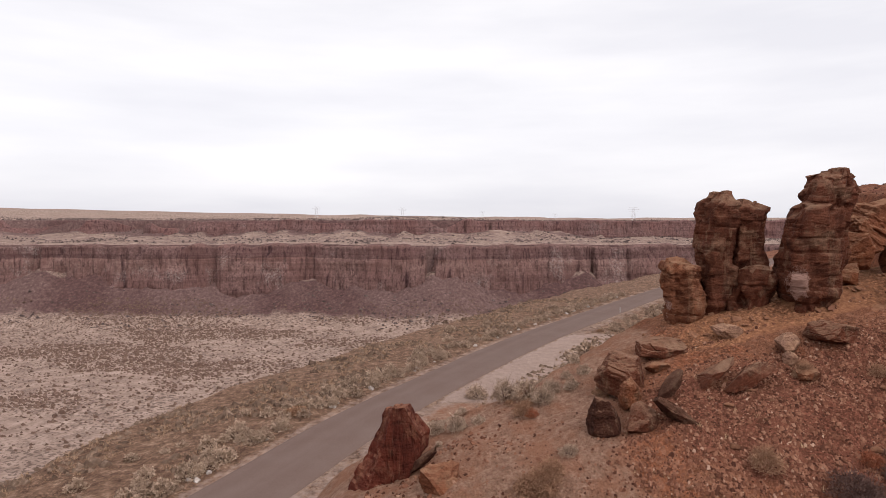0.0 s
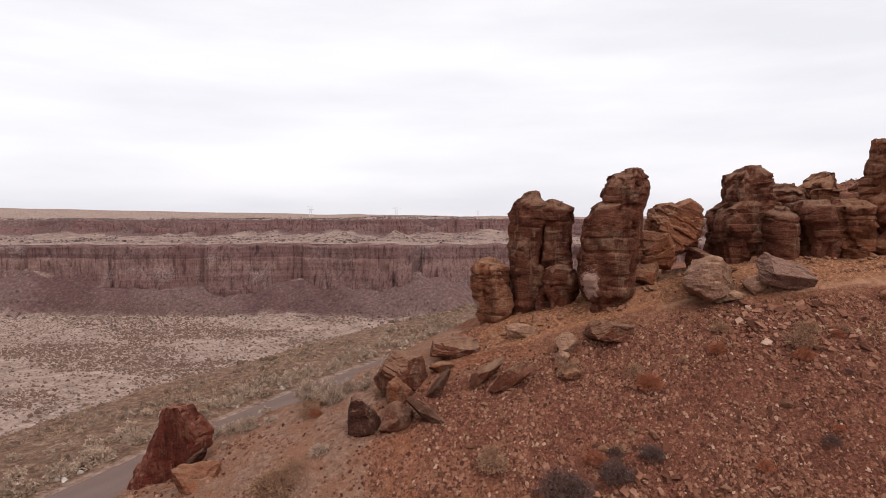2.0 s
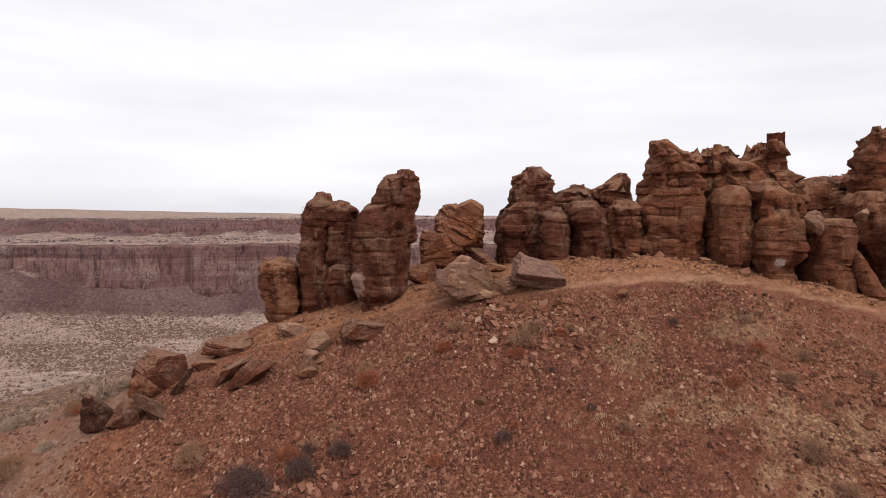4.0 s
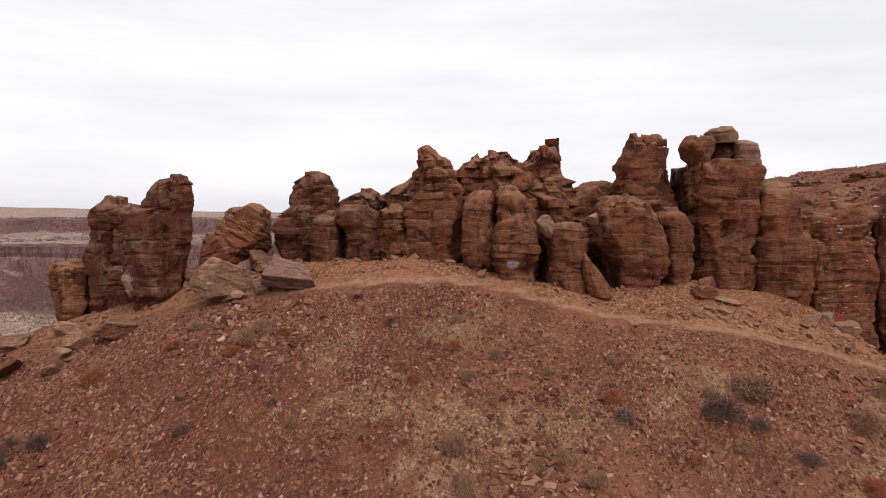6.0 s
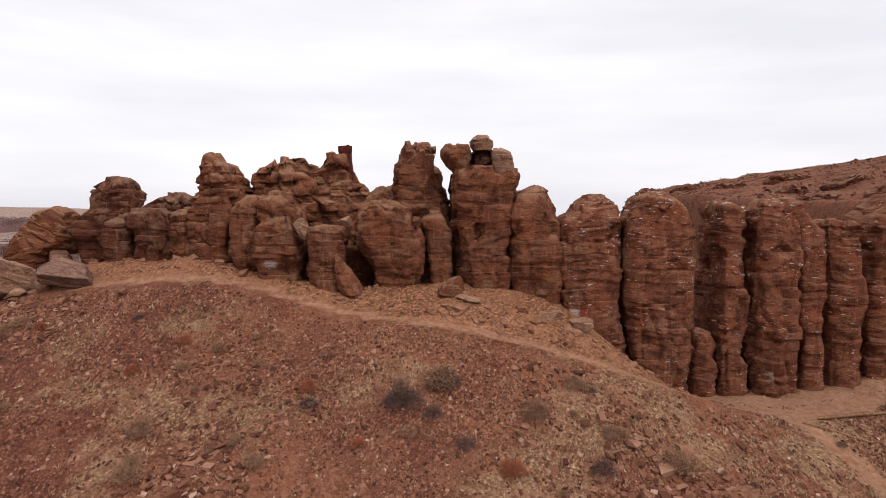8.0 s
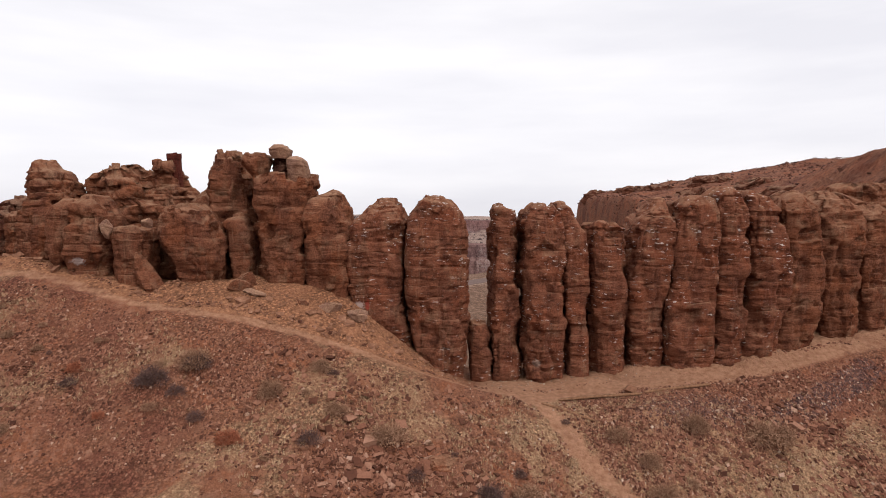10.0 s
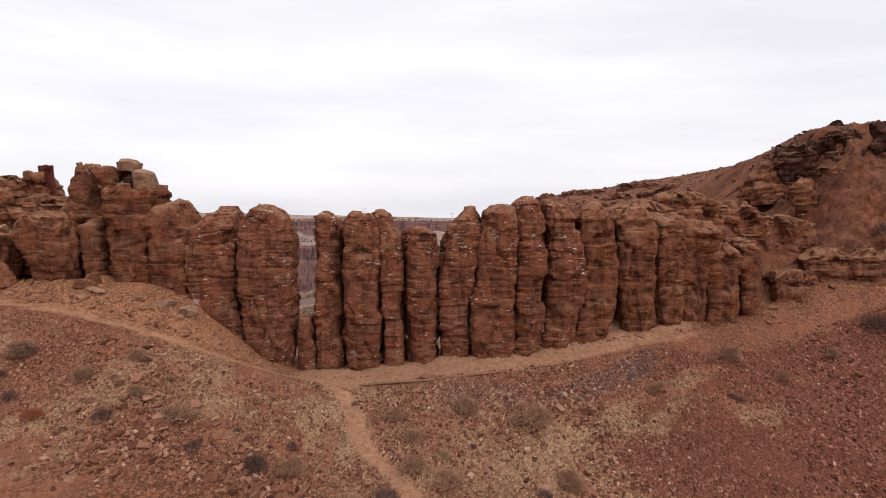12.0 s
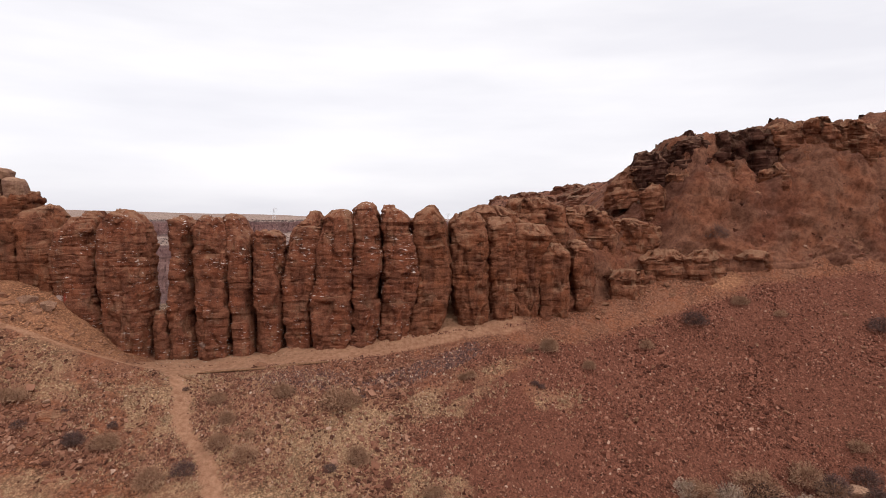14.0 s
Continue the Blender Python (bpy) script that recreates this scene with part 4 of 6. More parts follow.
rock("rock_pillar", "low brown basalt pillar with a pale lichen patch", 37.2, 2.8, [(9.0, 13.9, 15.4), (8.7, 13.7, 16.0), (7.6, 13.7, 16.2), (6.5, 13.8, 16.2), (5.5, 14.1, 16.1), (4.4, 14.5, 15.2)], ROCK)
rock("rock_pillar", "dark brown basalt pillar with a knobbly top", 37.4, 3.4, [(13.2, 17.3, 18.2), (12.9, 17.1, 18.3), (12.7, 16.6, 18.5), (12.1, 16.3, 18.6), (11.1, 16.4, 18.6), (9.7, 16.2, 18.6), (7.6, 16.1, 18.5), (5.8, 16.4, 18.2)])
rock("rock_pillar", "dark brown basalt pillar with a flat cap", 37.2, 3.4, [(12.6, 18.4, 19.5), (12.4, 18.1, 20.0), (11.9, 18.1, 20.1), (10.4, 18.2, 20.1), (9.0, 18.0, 20.3), (7.6, 17.9, 20.2), (6.3, 17.7, 19.9)])
rock("rock_block", "low brown basalt block at a pillar foot", 36.4, 2.2, [(8.7, 18.4, 20.0), (8.5, 18.0, 20.2), (7.7, 18.0, 20.3), (6.8, 18.1, 19.9)])
rock("rock_pillar", "tall leaning basalt pillar with a rounded head", 34.4, 3.2, [(14.4, 22.7, 23.7), (14.2, 22.1, 23.9), (13.5, 21.4, 24.0), (12.8, 21.3, 24.0), (12.5, 21.2, 23.9), (12.3, 20.6, 23.9), (11.8, 20.4, 23.8), (10.5, 20.2, 23.7), (8.9, 20.1, 23.6), (7.5, 20.1, 23.4), (6.3, 20.8, 22.8)])
rock("rock_tower", "basalt tower with a bulging rough head", 36.6, 3.8, [(14.7, 30.7, 31.8), (14.4, 30.1, 32.3), (13.3, 29.6, 32.7), (12.7, 29.8, 32.7), (12.2, 29.1, 32.8), (11.6, 28.7, 32.8), (10.5, 28.6, 32.8), (9.1, 28.9, 32.7)])
rock("rock_block", "brown basalt block with a sloping top", 35.4, 4.0, [(12.2, 32.1, 33.0), (11.9, 31.5, 33.3), (10.9, 31.3, 33.3), (9.3, 31.4, 33.3)])
rock("rock_block", "brown basalt block with a pale flat top", 35.0, 4.0, [(12.5, 33.2, 34.8), (12.3, 33.0, 35.4), (11.3, 33.0, 35.6), (9.4, 33.2, 35.6)])
rock("rock_outcrop", "brown basalt outcrop on the ridge crest", 38.4, 4.0, [(13.8, 34.0, 34.9), (13.5, 33.2, 35.4), (12.8, 32.5, 35.6), (11.2, 32.5, 35.7)])
rock("rock_block", "brown basalt block with a pale cracked top", 35.0, 4.0, [(12.6, 36.2, 37.2), (12.3, 35.7, 37.7), (11.3, 35.7, 37.8), (9.7, 36.0, 37.7)])
rock("rock_outcrop", "pale sloping basalt outcrop behind a tower", 38.8, 4.5, [(14.6, 37.4, 38.0), (14.0, 36.6, 38.2), (13.3, 35.4, 38.4), (11.2, 35.5, 38.4)])
rock("rock_tower", "tall stepped basalt tower with a ragged top", 34.0, 4.8, [(16.3, 38.3, 39.0), (16.1, 38.2, 39.2), (15.6, 38.1, 39.5), (15.4, 38.2, 40.2), (14.7, 37.9, 40.4), (13.9, 37.9, 40.7), (13.0, 37.8, 41.0), (11.3, 37.6, 41.1), (9.9, 37.4, 41.1), (8.5, 37.7, 40.9)])
rock("rock_spire", "brown basalt column with a rounded shoulder", 32.2, 4.5, [(13.3, 41.6, 42.5), (12.9, 41.2, 42.7), (12.0, 40.9, 42.7), (10.3, 40.8, 42.8), (8.2, 41.2, 42.6)])
rock("rock_spire", "brown basalt column with white paint marks", 31.7, 4.5, [(13.6, 43.2, 44.0), (13.2, 42.8, 44.4), (12.3, 42.6, 45.0), (11.3, 42.6, 45.2), (9.7, 42.6, 45.2), (7.7, 43.1, 45.2)])
rock("rock_spire", "squat brown basalt column with a flat top", 31.4, 4.0, [(11.4, 45.7, 47.7), (11.1, 45.6, 47.9), (9.7, 45.7, 47.9), (7.3, 45.8, 47.5)])
rock("rock_slab", "leaning wedge of brown basalt", 30.9, 1.6, [(9.7, 47.5, 47.7), (8.8, 47.4, 48.4), (7.9, 47.6, 49.0), (7.0, 48.1, 49.5)])
rock("rock_block", "large overhanging basalt block with a hollow", 31.4, 5.5, [(13.0, 49.1, 51.0), (12.5, 48.6, 52.0), (11.3, 48.4, 52.5), (10.3, 48.7, 52.7), (9.0, 49.5, 52.8), (7.6, 49.8, 52.4), (6.6, 50.2, 51.8)])
rock("rock_spire", "brown basalt column with a jutting cap", 33.2, 4.5, [(12.4, 53.1, 53.8), (12.1, 52.5, 54.0), (11.6, 52.5, 54.1), (11.3, 52.8, 54.4), (9.6, 53.0, 54.6), (7.6, 53.2, 54.5)])
rock("rock_massif", "rough weathered basalt massif on the ridge crest", 35.8, 7.0, [(16.1, 42.0, 43.9), (15.8, 41.3, 44.6), (15.3, 40.8, 45.4), (13.8, 40.6, 46.3), (12.7, 40.8, 48.5), (10.1, 41.5, 49.7)])
rock("rock_massif", "rough peaked basalt massif on the ridge crest", 36.2, 6.0, [(16.4, 45.4, 46.9), (15.9, 45.0, 47.4), (15.6, 44.5, 47.7), (14.7, 44.5, 47.9), (13.8, 44.1, 48.5), (12.6, 43.7, 49.7), (10.1, 44.1, 50.1)])
rock("rock_spike", "upright dark red basalt spike on the crest", 38.3, 1.4, [(17.0, 46.6, 47.5), (16.4, 46.6, 47.5), (15.3, 46.6, 47.6), (14.2, 46.6, 47.6)], ROCK_RED, 0.6)
rock("rock_outcrop", "low broken basalt outcrop on the ridge crest", 37.2, 5.0, [(14.1, 49.1, 51.4), (13.8, 48.4, 51.9), (12.4, 48.2, 52.2), (10.1, 48.2, 52.2)])
rock("rock_tower", "fractured basalt tower with a notched top", 34.8, 4.0, [(16.95, 51.2, 53.0), (16.75, 51.1, 53.2), (16.5, 51.0, 53.4), (15.9, 51.0, 53.6), (14.7, 51.0, 53.9), (13.7, 50.8, 54.1), (12.3, 50.6, 54.4), (9.9, 50.8, 54.4)])
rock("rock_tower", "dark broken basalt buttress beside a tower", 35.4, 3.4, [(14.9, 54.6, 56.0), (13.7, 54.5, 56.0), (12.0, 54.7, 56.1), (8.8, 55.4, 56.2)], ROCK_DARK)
rock("rock_tower", "massive bedded basalt tower below a capstone", 32.9, 4.8, [(15.1, 54.9, 58.5), (14.9, 54.6, 58.8), (14.4, 54.4, 58.9), (13.6, 54.4, 58.7), (11.3, 54.5, 58.7), (9.6, 54.6, 58.7), (7.4, 55.0, 58.3)])
rock("rock_spire", "broad basalt column with a pointed crest", 32.8, 5.0, [(14.0, 59.9, 60.3), (13.8, 59.4, 60.5), (13.4, 58.5, 60.6), (12.8, 58.3, 60.9), (11.5, 58.2, 61.3), (9.8, 58.2, 61.4), (8.0, 58.3, 61.4), (6.9, 58.5, 61.1)])
rock("rock_spire", "broad basalt column with red and white marks", 32.4, 5.2, [(13.4, 63.3, 64.5), (13.2, 62.8, 64.8), (12.4, 62.1, 65.0), (11.8, 61.5, 65.3), (9.7, 61.2, 65.3), (7.7, 61.2, 65.1), (5.2, 61.3, 65.2), (2.5, 62.5, 66.0)])
rock("rock_spire", "tall broad basalt column with white chalk flecks", 32.2, 4.0, [(13.6, 66.7, 67.9), (13.3, 66.1, 68.6), (12.6, 65.7, 69.2), (11.8, 65.5, 69.5), (9.7, 65.3, 69.6), (6.8, 65.3, 69.6), (3.5, 65.7, 69.5), (1.3, 66.3, 69.1)])
rock("rock_spire", "slender free-standing basalt column", 32.6, 5.2, [(13.0, 71.4, 72.3), (12.8, 71.2, 72.7), (11.8, 71.2, 73.0), (9.7, 71.2, 73.1), (5.6, 71.1, 73.3), (0.7, 71.3, 73.4)])
rock("rock_stub", "short basalt stub between two columns", 33.0, 2.2, [(4.8, 69.8, 71.0), (4.3, 69.7, 71.3), (2.6, 69.8, 71.4), (0.5, 69.9, 71.4)])
rock("rock_spire", "tall basalt column with chalk flecks", 32.4, 5.2, [(13.0, 74.1, 75.5), (12.6, 73.6, 75.9), (11.8, 73.2, 76.1), (9.8, 73.2, 76.4), (5.6, 73.3, 76.4), (1.1, 73.6, 76.5)])
rock("rock_spire", "narrow basalt column with a notched top", 32.9, 5.2, [(13.2, 75.9, 76.5), (12.9, 75.8, 76.8), (12.1, 75.9, 77.1), (11.0, 76.1, 77.8), (7.7, 76.3, 78.0), (3.5, 76.5, 78.2), (1.4, 76.6, 78.2)])
rock("rock_spire", "split basalt column with a level crack", 33.1, 5.2, [(11.8, 78.5, 80.0), (11.5, 78.1, 80.4), (10.1, 78.0, 80.6), (8.5, 78.1, 80.7), (5.5, 78.3, 80.7), (1.9, 78.6, 80.7)])
rock("rock_spire", "basalt column with a small pointed tip", 32.9, 5.2, [(13.5, 83.1, 83.7), (13.1, 82.7, 83.8), (12.1, 81.6, 84.2), (10.9, 81.1, 84.3), (8.5, 81.0, 84.0), (5.2, 80.9, 83.5), (2.3, 81.1, 83.3)])
rock("rock_spire", "basalt column with a level parting", 32.7, 5.2, [(13.6, 85.1, 86.4), (13.3, 84.6, 86.8), (12.4, 84.5, 87.1), (10.9, 84.1, 87.2), (7.6, 83.7, 86.9), (5.2, 83.4, 86.8), (2.3, 83.5, 86.7)])
rock("rock_spire", "basalt column with a jagged tip", 32.9, 5.2, [(14.3, 87.7, 88.3), (13.9, 87.0, 88.7), (12.6, 86.9, 89.2), (10.0, 87.0, 89.4), (7.6, 86.9, 89.2), (2.4, 86.8, 89.1)])
rock("rock_spire", "basalt column with a slanting cap", 33.3, 5.2, [(14.1, 89.5, 90.4), (13.8, 89.3, 90.9), (12.8, 89.3, 91.8), (10.9, 89.4, 92.2), (8.5, 89.4, 92.7), (5.6, 89.3, 92.4), (2.3, 89.2, 91.6)])
rock("rock_spire", "basalt column with a peaked top", 34.0, 5.2, [(14.1, 93.5, 94.0), (13.7, 92.7, 94.3), (12.8, 91.9, 95.0), (10.9, 92.1, 95.2), (9.0, 92.5, 95.6), (6.5, 92.1, 95.5), (2.8, 91.7, 94.7)])
rock("rock_spire", "broad basalt buttress in the cliff", 35.2, 6.0, [(13.4, 96.1, 98.3), (12.7, 95.5, 98.9), (10.4, 95.2, 99.1), (6.4, 95.6, 99.1), (3.3, 96.1, 98.9)])
rock("rock_spire", "basalt column joined to the cliff", 36.0, 6.0, [(13.0, 99.0, 100.5), (12.3, 98.5, 101.2), (8.8, 98.8, 101.4), (3.3, 99.1, 101.3)])
rock("rock_spire", "bedded basalt column joined to the cliff", 36.4, 6.0, [(12.4, 101.6, 104.1), (11.6, 100.9, 104.9), (8.8, 101.2, 103.9), (3.1, 101.6, 103.4)])
rock("rock_spire", "bedded basalt column in the cliff foot", 37.2, 5.2, [(10.5, 104.3, 106.1), (9.8, 103.6, 106.7), (7.2, 103.6, 106.7), (3.4, 103.9, 106.6)])
rock("rock_spire", "bedded basalt column at the cliff end", 38.4, 5.2, [(10.8, 107.3, 108.6), (10.0, 106.8, 109.2), (7.1, 107.0, 109.3), (3.8, 107.4, 109.1)])
rock("rock_outcrop", "layered basalt ledge above the path", 40.0, 3.5, [(7.9, 111.6, 114.5), (7.3, 110.9, 115.1), (6.1, 111.1, 115.0), (4.8, 111.5, 114.6)])
rock("rock_outcrop", "layered basalt ledge in the slope", 42.0, 4.0, [(9.8, 115.9, 119.3), (9.2, 115.0, 120.1), (7.8, 115.3, 120.2), (6.2, 115.7, 119.9)])
rock("rock_outcrop", "bedded basalt ledge with an upright crack", 41.0, 3.5, [(9.8, 120.1, 122.4), (9.4, 119.4, 123.1), (7.9, 119.3, 123.3), (6.1, 119.7, 123.0)])
rock("rock_outcrop", "pale basalt ledge above an orange hollow", 41.0, 4.0, [(10.0, 125.0, 127.2), (9.5, 123.9, 128.2), (8.2, 124.1, 128.1), (7.0, 125.1, 127.0)])
rock("perched_block", "pale jutting block perched on a basalt tower", 33.4, 2.2, [(16.5, 54.1, 55.6), (16.2, 53.9, 55.7), (15.7, 54.0, 55.6), (15.1, 54.5, 55.5)])
rock("rock_massif", "dark basalt mass behind the row of columns", 35.6, 5.0, [(11.5, 38.9, 55.2), (10.9, 38.0, 55.9), (6.5, 38.0, 56.0)])
rock("cliff_ledge", "rough weathered basalt cliff above the columns", 39.5, 6.0, [(14.2, 98.0, 101.0), (13.6, 96.9, 103.2), (11.8, 96.1, 103.8), (7.9, 96.7, 103.3)])
rock("cliff_ledge", "rough weathered basalt cliff above the columns", 41.0, 6.0, [(15.0, 102.7, 105.8), (14.5, 101.6, 107.5), (12.3, 101.3, 108.1), (7.8, 101.9, 108.1)])
rock("cliff_ledge", "rough weathered basalt cliff with dark hollows", 43.0, 6.0, [(14.3, 108.0, 110.9), (13.5, 106.9, 112.1), (11.7, 106.3, 113.3), (7.7, 106.9, 112.8)])
rock("cliff_ledge", "broad basalt ledge in the bluff face", 44.5, 6.0, [(13.0, 112.0, 116.2), (12.3, 110.8, 118.0), (10.6, 110.6, 118.9), (7.0, 110.9, 118.7)])
rock("cliff_ledge", "broad basalt ledge below the bluff", 45.0, 6.0, [(11.6, 117.6, 121.8), (11.0, 116.4, 123.0), (9.6, 116.1, 123.7), (6.9, 116.5, 123.1)])
rock("cliff_ledge", "broad basalt ledge below the bluff", 45.0, 6.0, [(11.8, 125.4, 129.6), (11.2, 123.6, 131.5), (9.7, 123.1, 132.1), (7.6, 123.7, 131.6)])
rock("cliff_ledge", "eroded reddish outcrop in the bluff face", 46.0, 4.0, [(18.6, 120.1, 122.4), (18.0, 119.4, 123.9), (16.6, 119.2, 124.6), (14.0, 119.5, 124.3)])
rock("cliff_ledge", "eroded reddish outcrop in the bluff face", 46.2, 4.0, [(19.3, 125.2, 126.7), (18.6, 124.6, 128.3), (16.9, 124.4, 128.7), (14.8, 124.8, 128.7)])
rock("cliff_ledge", "eroded brown outcrop in the bluff face", 45.8, 4.0, [(19.0, 129.5, 131.3), (18.3, 128.8, 132.7), (16.6, 128.6, 133.2), (14.5, 129.1, 132.9)])
rock("cliff_ledge", "eroded brown outcrop in the bluff face", 45.4, 4.0, [(15.6, 121.6, 124.0), (15.0, 120.8, 125.2), (13.7, 120.6, 125.6), (12.1, 121.1, 125.3)])
rock("cliff_ledge", "eroded reddish outcrop in the bluff face", 45.4, 4.0, [(16.0, 127.0, 128.8), (15.4, 126.2, 130.1), (13.9, 126.0, 130.6), (12.3, 126.5, 130.2)])
rock("cliff_ledge", "eroded brown outcrop in the bluff face", 45.6, 4.0, [(18.4, 134.6, 136.6), (17.7, 133.9, 137.8), (15.7, 133.7, 138.3), (13.6, 134.1, 138.1)])
rock("cliff_ledge", "eroded reddish outcrop in the bluff shoulder", 46.4, 4.0, [(17.0, 117.3, 119.0), (16.4, 116.6, 120.0), (14.8, 116.4, 120.4), (12.6, 116.7, 120.2)])
rock("crag", "dark jagged basalt crag on the bluff crest", 47.5, 5.0, [(22.9, 122.2, 122.9), (22.4, 121.7, 123.2), (21.8, 120.1, 123.8), (20.8, 119.4, 124.5), (18.5, 119.0, 124.5)], ROCK_DARK)
rock("crag", "dark basalt crag on the bluff crest", 48.0, 5.0, [(20.8, 117.6, 119.1), (20.4, 116.9, 119.8), (19.5, 116.5, 120.1), (18.2, 116.1, 120.1)], ROCK_DARK)
rock("crag", "dark basalt crag on the bluff shoulder", 48.5, 5.0, [(19.3, 116.1, 116.5), (18.7, 115.3, 117.2), (17.4, 114.4, 117.5), (15.8, 113.8, 117.9)])
rock("crag", "broken dark basalt crag on the bluff crest", 47.5, 5.0, [(22.8, 125.2, 127.0), (22.3, 124.4, 128.0), (20.8, 123.9, 128.5), (18.2, 123.8, 128.6)], ROCK_DARK)
rock("crag", "broken dark basalt crag on the bluff crest", 47.0, 5.0, [(23.0, 128.2, 129.7), (22.5, 127.6, 131.1), (20.8, 127.4, 131.6), (18.5, 127.7, 131.7)], ROCK_DARK)
rock("crag", "brown basalt crag on the bluff crest", 46.5, 5.0, [(23.6, 131.8, 133.3), (23.2, 130.9, 134.3), (21.5, 130.7, 134.9), (19.1, 130.9, 135.0)])
rock("crag", "brown basalt crag on the bluff crest", 46.5, 5.0, [(24.1, 134.8, 136.7), (23.7, 134.1, 137.9), (22.1, 134.0, 138.6), (19.4, 134.3, 138.7)])
rock("crag", "brown basalt crag on the bluff crest", 46.5, 5.0, [(23.9, 139.0, 140.9), (23.4, 138.1, 142.1), (22.0, 137.8, 143.7), (19.2, 138.2, 143.8)])
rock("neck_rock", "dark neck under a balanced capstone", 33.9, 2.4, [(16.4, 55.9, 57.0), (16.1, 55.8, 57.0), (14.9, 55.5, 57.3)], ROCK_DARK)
rock("capstone", "flat pale capstone balanced on a tower", 33.5, 2.4, [(17.1, 55.8, 56.9), (17.0, 55.6, 57.1), (16.6, 55.7, 57.1), (16.3, 55.9, 57.0)], ROCK_PALE)
rock("perched_block", "pale yellowish block beside a capstone", 33.4, 2.2, [(16.3, 57.1, 58.0), (16.1, 56.9, 58.2), (15.4, 57.0, 58.4), (14.8, 57.1, 58.4)], ROCK_PALE)


# dark outcrops on the long hillside behind the columns
crag_rnd = random.Random(31)
for cx_, cy_, w_, h_ in ((105, 64, 5, 0.5), (109.5, 71, 6, 0.6), (114, 62, 6, 0.7), (109.5, 84, 6, 0.7), (117, 78, 8, 0.8), (113, 98, 8, 0.8), (121, 92, 9, 0.9), (113, 168, 8, 1.4), (118, 150, 10, 1.0), (115, 122, 9, 0.8), (124, 116, 10, 0.9)):
    g_ = float(land(cx_, cy_))
    a_, b_ = cx_ - w_ / 2, cx_ + w_ / 2
    rock("hill_crag", "dark broken basalt outcrop on the hillside", cy_, 4.0, [(g_ + h_, a_ + 0.3 * w_, b_ - 0.25 * w_ * crag_rnd.random()), (g_ + 0.6 * h_, a_ + 0.12 * w_, b_), (g_ - 0.8, a_, b_)], ROCK_SHADED)


# ---- fallen boulders and slabs ----
def ball(level):
    bm = bmesh.new()
    bmesh.ops.create_icosphere(bm, subdivisions=level, radius=1.0)
    v = np.array([p.co[:] for p in bm.verts])
    f = np.array([[q.index for q in t.verts] for t in bm.faces])
    bm.free()
    return v, f


BALLS = {3: ball(3), 4: ball(4), 5: ball(5)}


def boulder_mesh(name, size, seed, material, flat=False):
    """An angular block: a ball cut by random planes, then roughened."""
    rnd = random.Random(seed)
    level = 5 if max(size) > 1.2 else 4 if max(size) > 0.55 else 3
    v, f = BALLS[level]
    d = v.copy()
    r = np.full(len(v), 1.35)
    planes = [(0, 0, 1), (0, 0, -1)] if flat else []
    bedded = "tilted" in name
    for _ in range(24 if bedded or "smooth" in name else 11):
        n = np.array([rnd.gauss(0, 1) for _ in range(3)])
        planes.append(n / np.linalg.norm(n))
    for i, n in enumerate(planes):
        c = d @ np.array(n)
        r = np.minimum(r, np.where(c > 0.1, (0.8 if flat and i < 2 else rnd.uniform(0.82 if bedded or "smooth" in name else 0.6, 0.98)) / np.maximum(c, 0.1), 9))
    p = d * r[:, None]
    lo, hi = p.min(0), p.max(0)
    p = (2 * (p - lo) / (hi - lo) - 1) * np.array(size)
    k = max(size)
    x, y, z = p.T
    f1, f2, who = cells(x / 1.0, y / 1.0, z / (0.22 if bedded else 0.34), seed)
    k = min(k, 2.2 * min(size)) if flat else k
    push = 0.022 * k * fbm(x / 0.5, y / 0.5, z / 0.25, 3, seed) + (0.24 if bedded else min(0.13, 0.09 * k)) * (who - 0.5) - min(0.03, 0.03 * k) * np.exp(-((f2 - f1) / 0.06) ** 2)
    p = p + d * (push * min(1, min(size) / 0.4))[:, None]
    return mesh_of(name, p, f, material, False)


def boulder(name, label, centre, size, tilt, material):
    SEED[0] += 7
    me = boulder_mesh(name, size, SEED[0], material, name in ("rock_slab", "capstone"))
    ob = tagged(new(name, me), label, "rock", {"boulder": "boulders on the slope", "rock_slab": "fallen slabs"}.get(name, ""))
    x, y, z = centre
    if name in ("boulder", "rock_slab") and z < 13:
        low = np.array([v.co[:] for v in me.vertices]) @ np.array(Euler([radians(t) for t in tilt]).to_matrix()).T
        g = float(ground_at(x, y))
        z = min(z, g - low[:, 2].min() * 0.62)
    ob.matrix_world = pose(x, y, z, *tilt)
    return ob


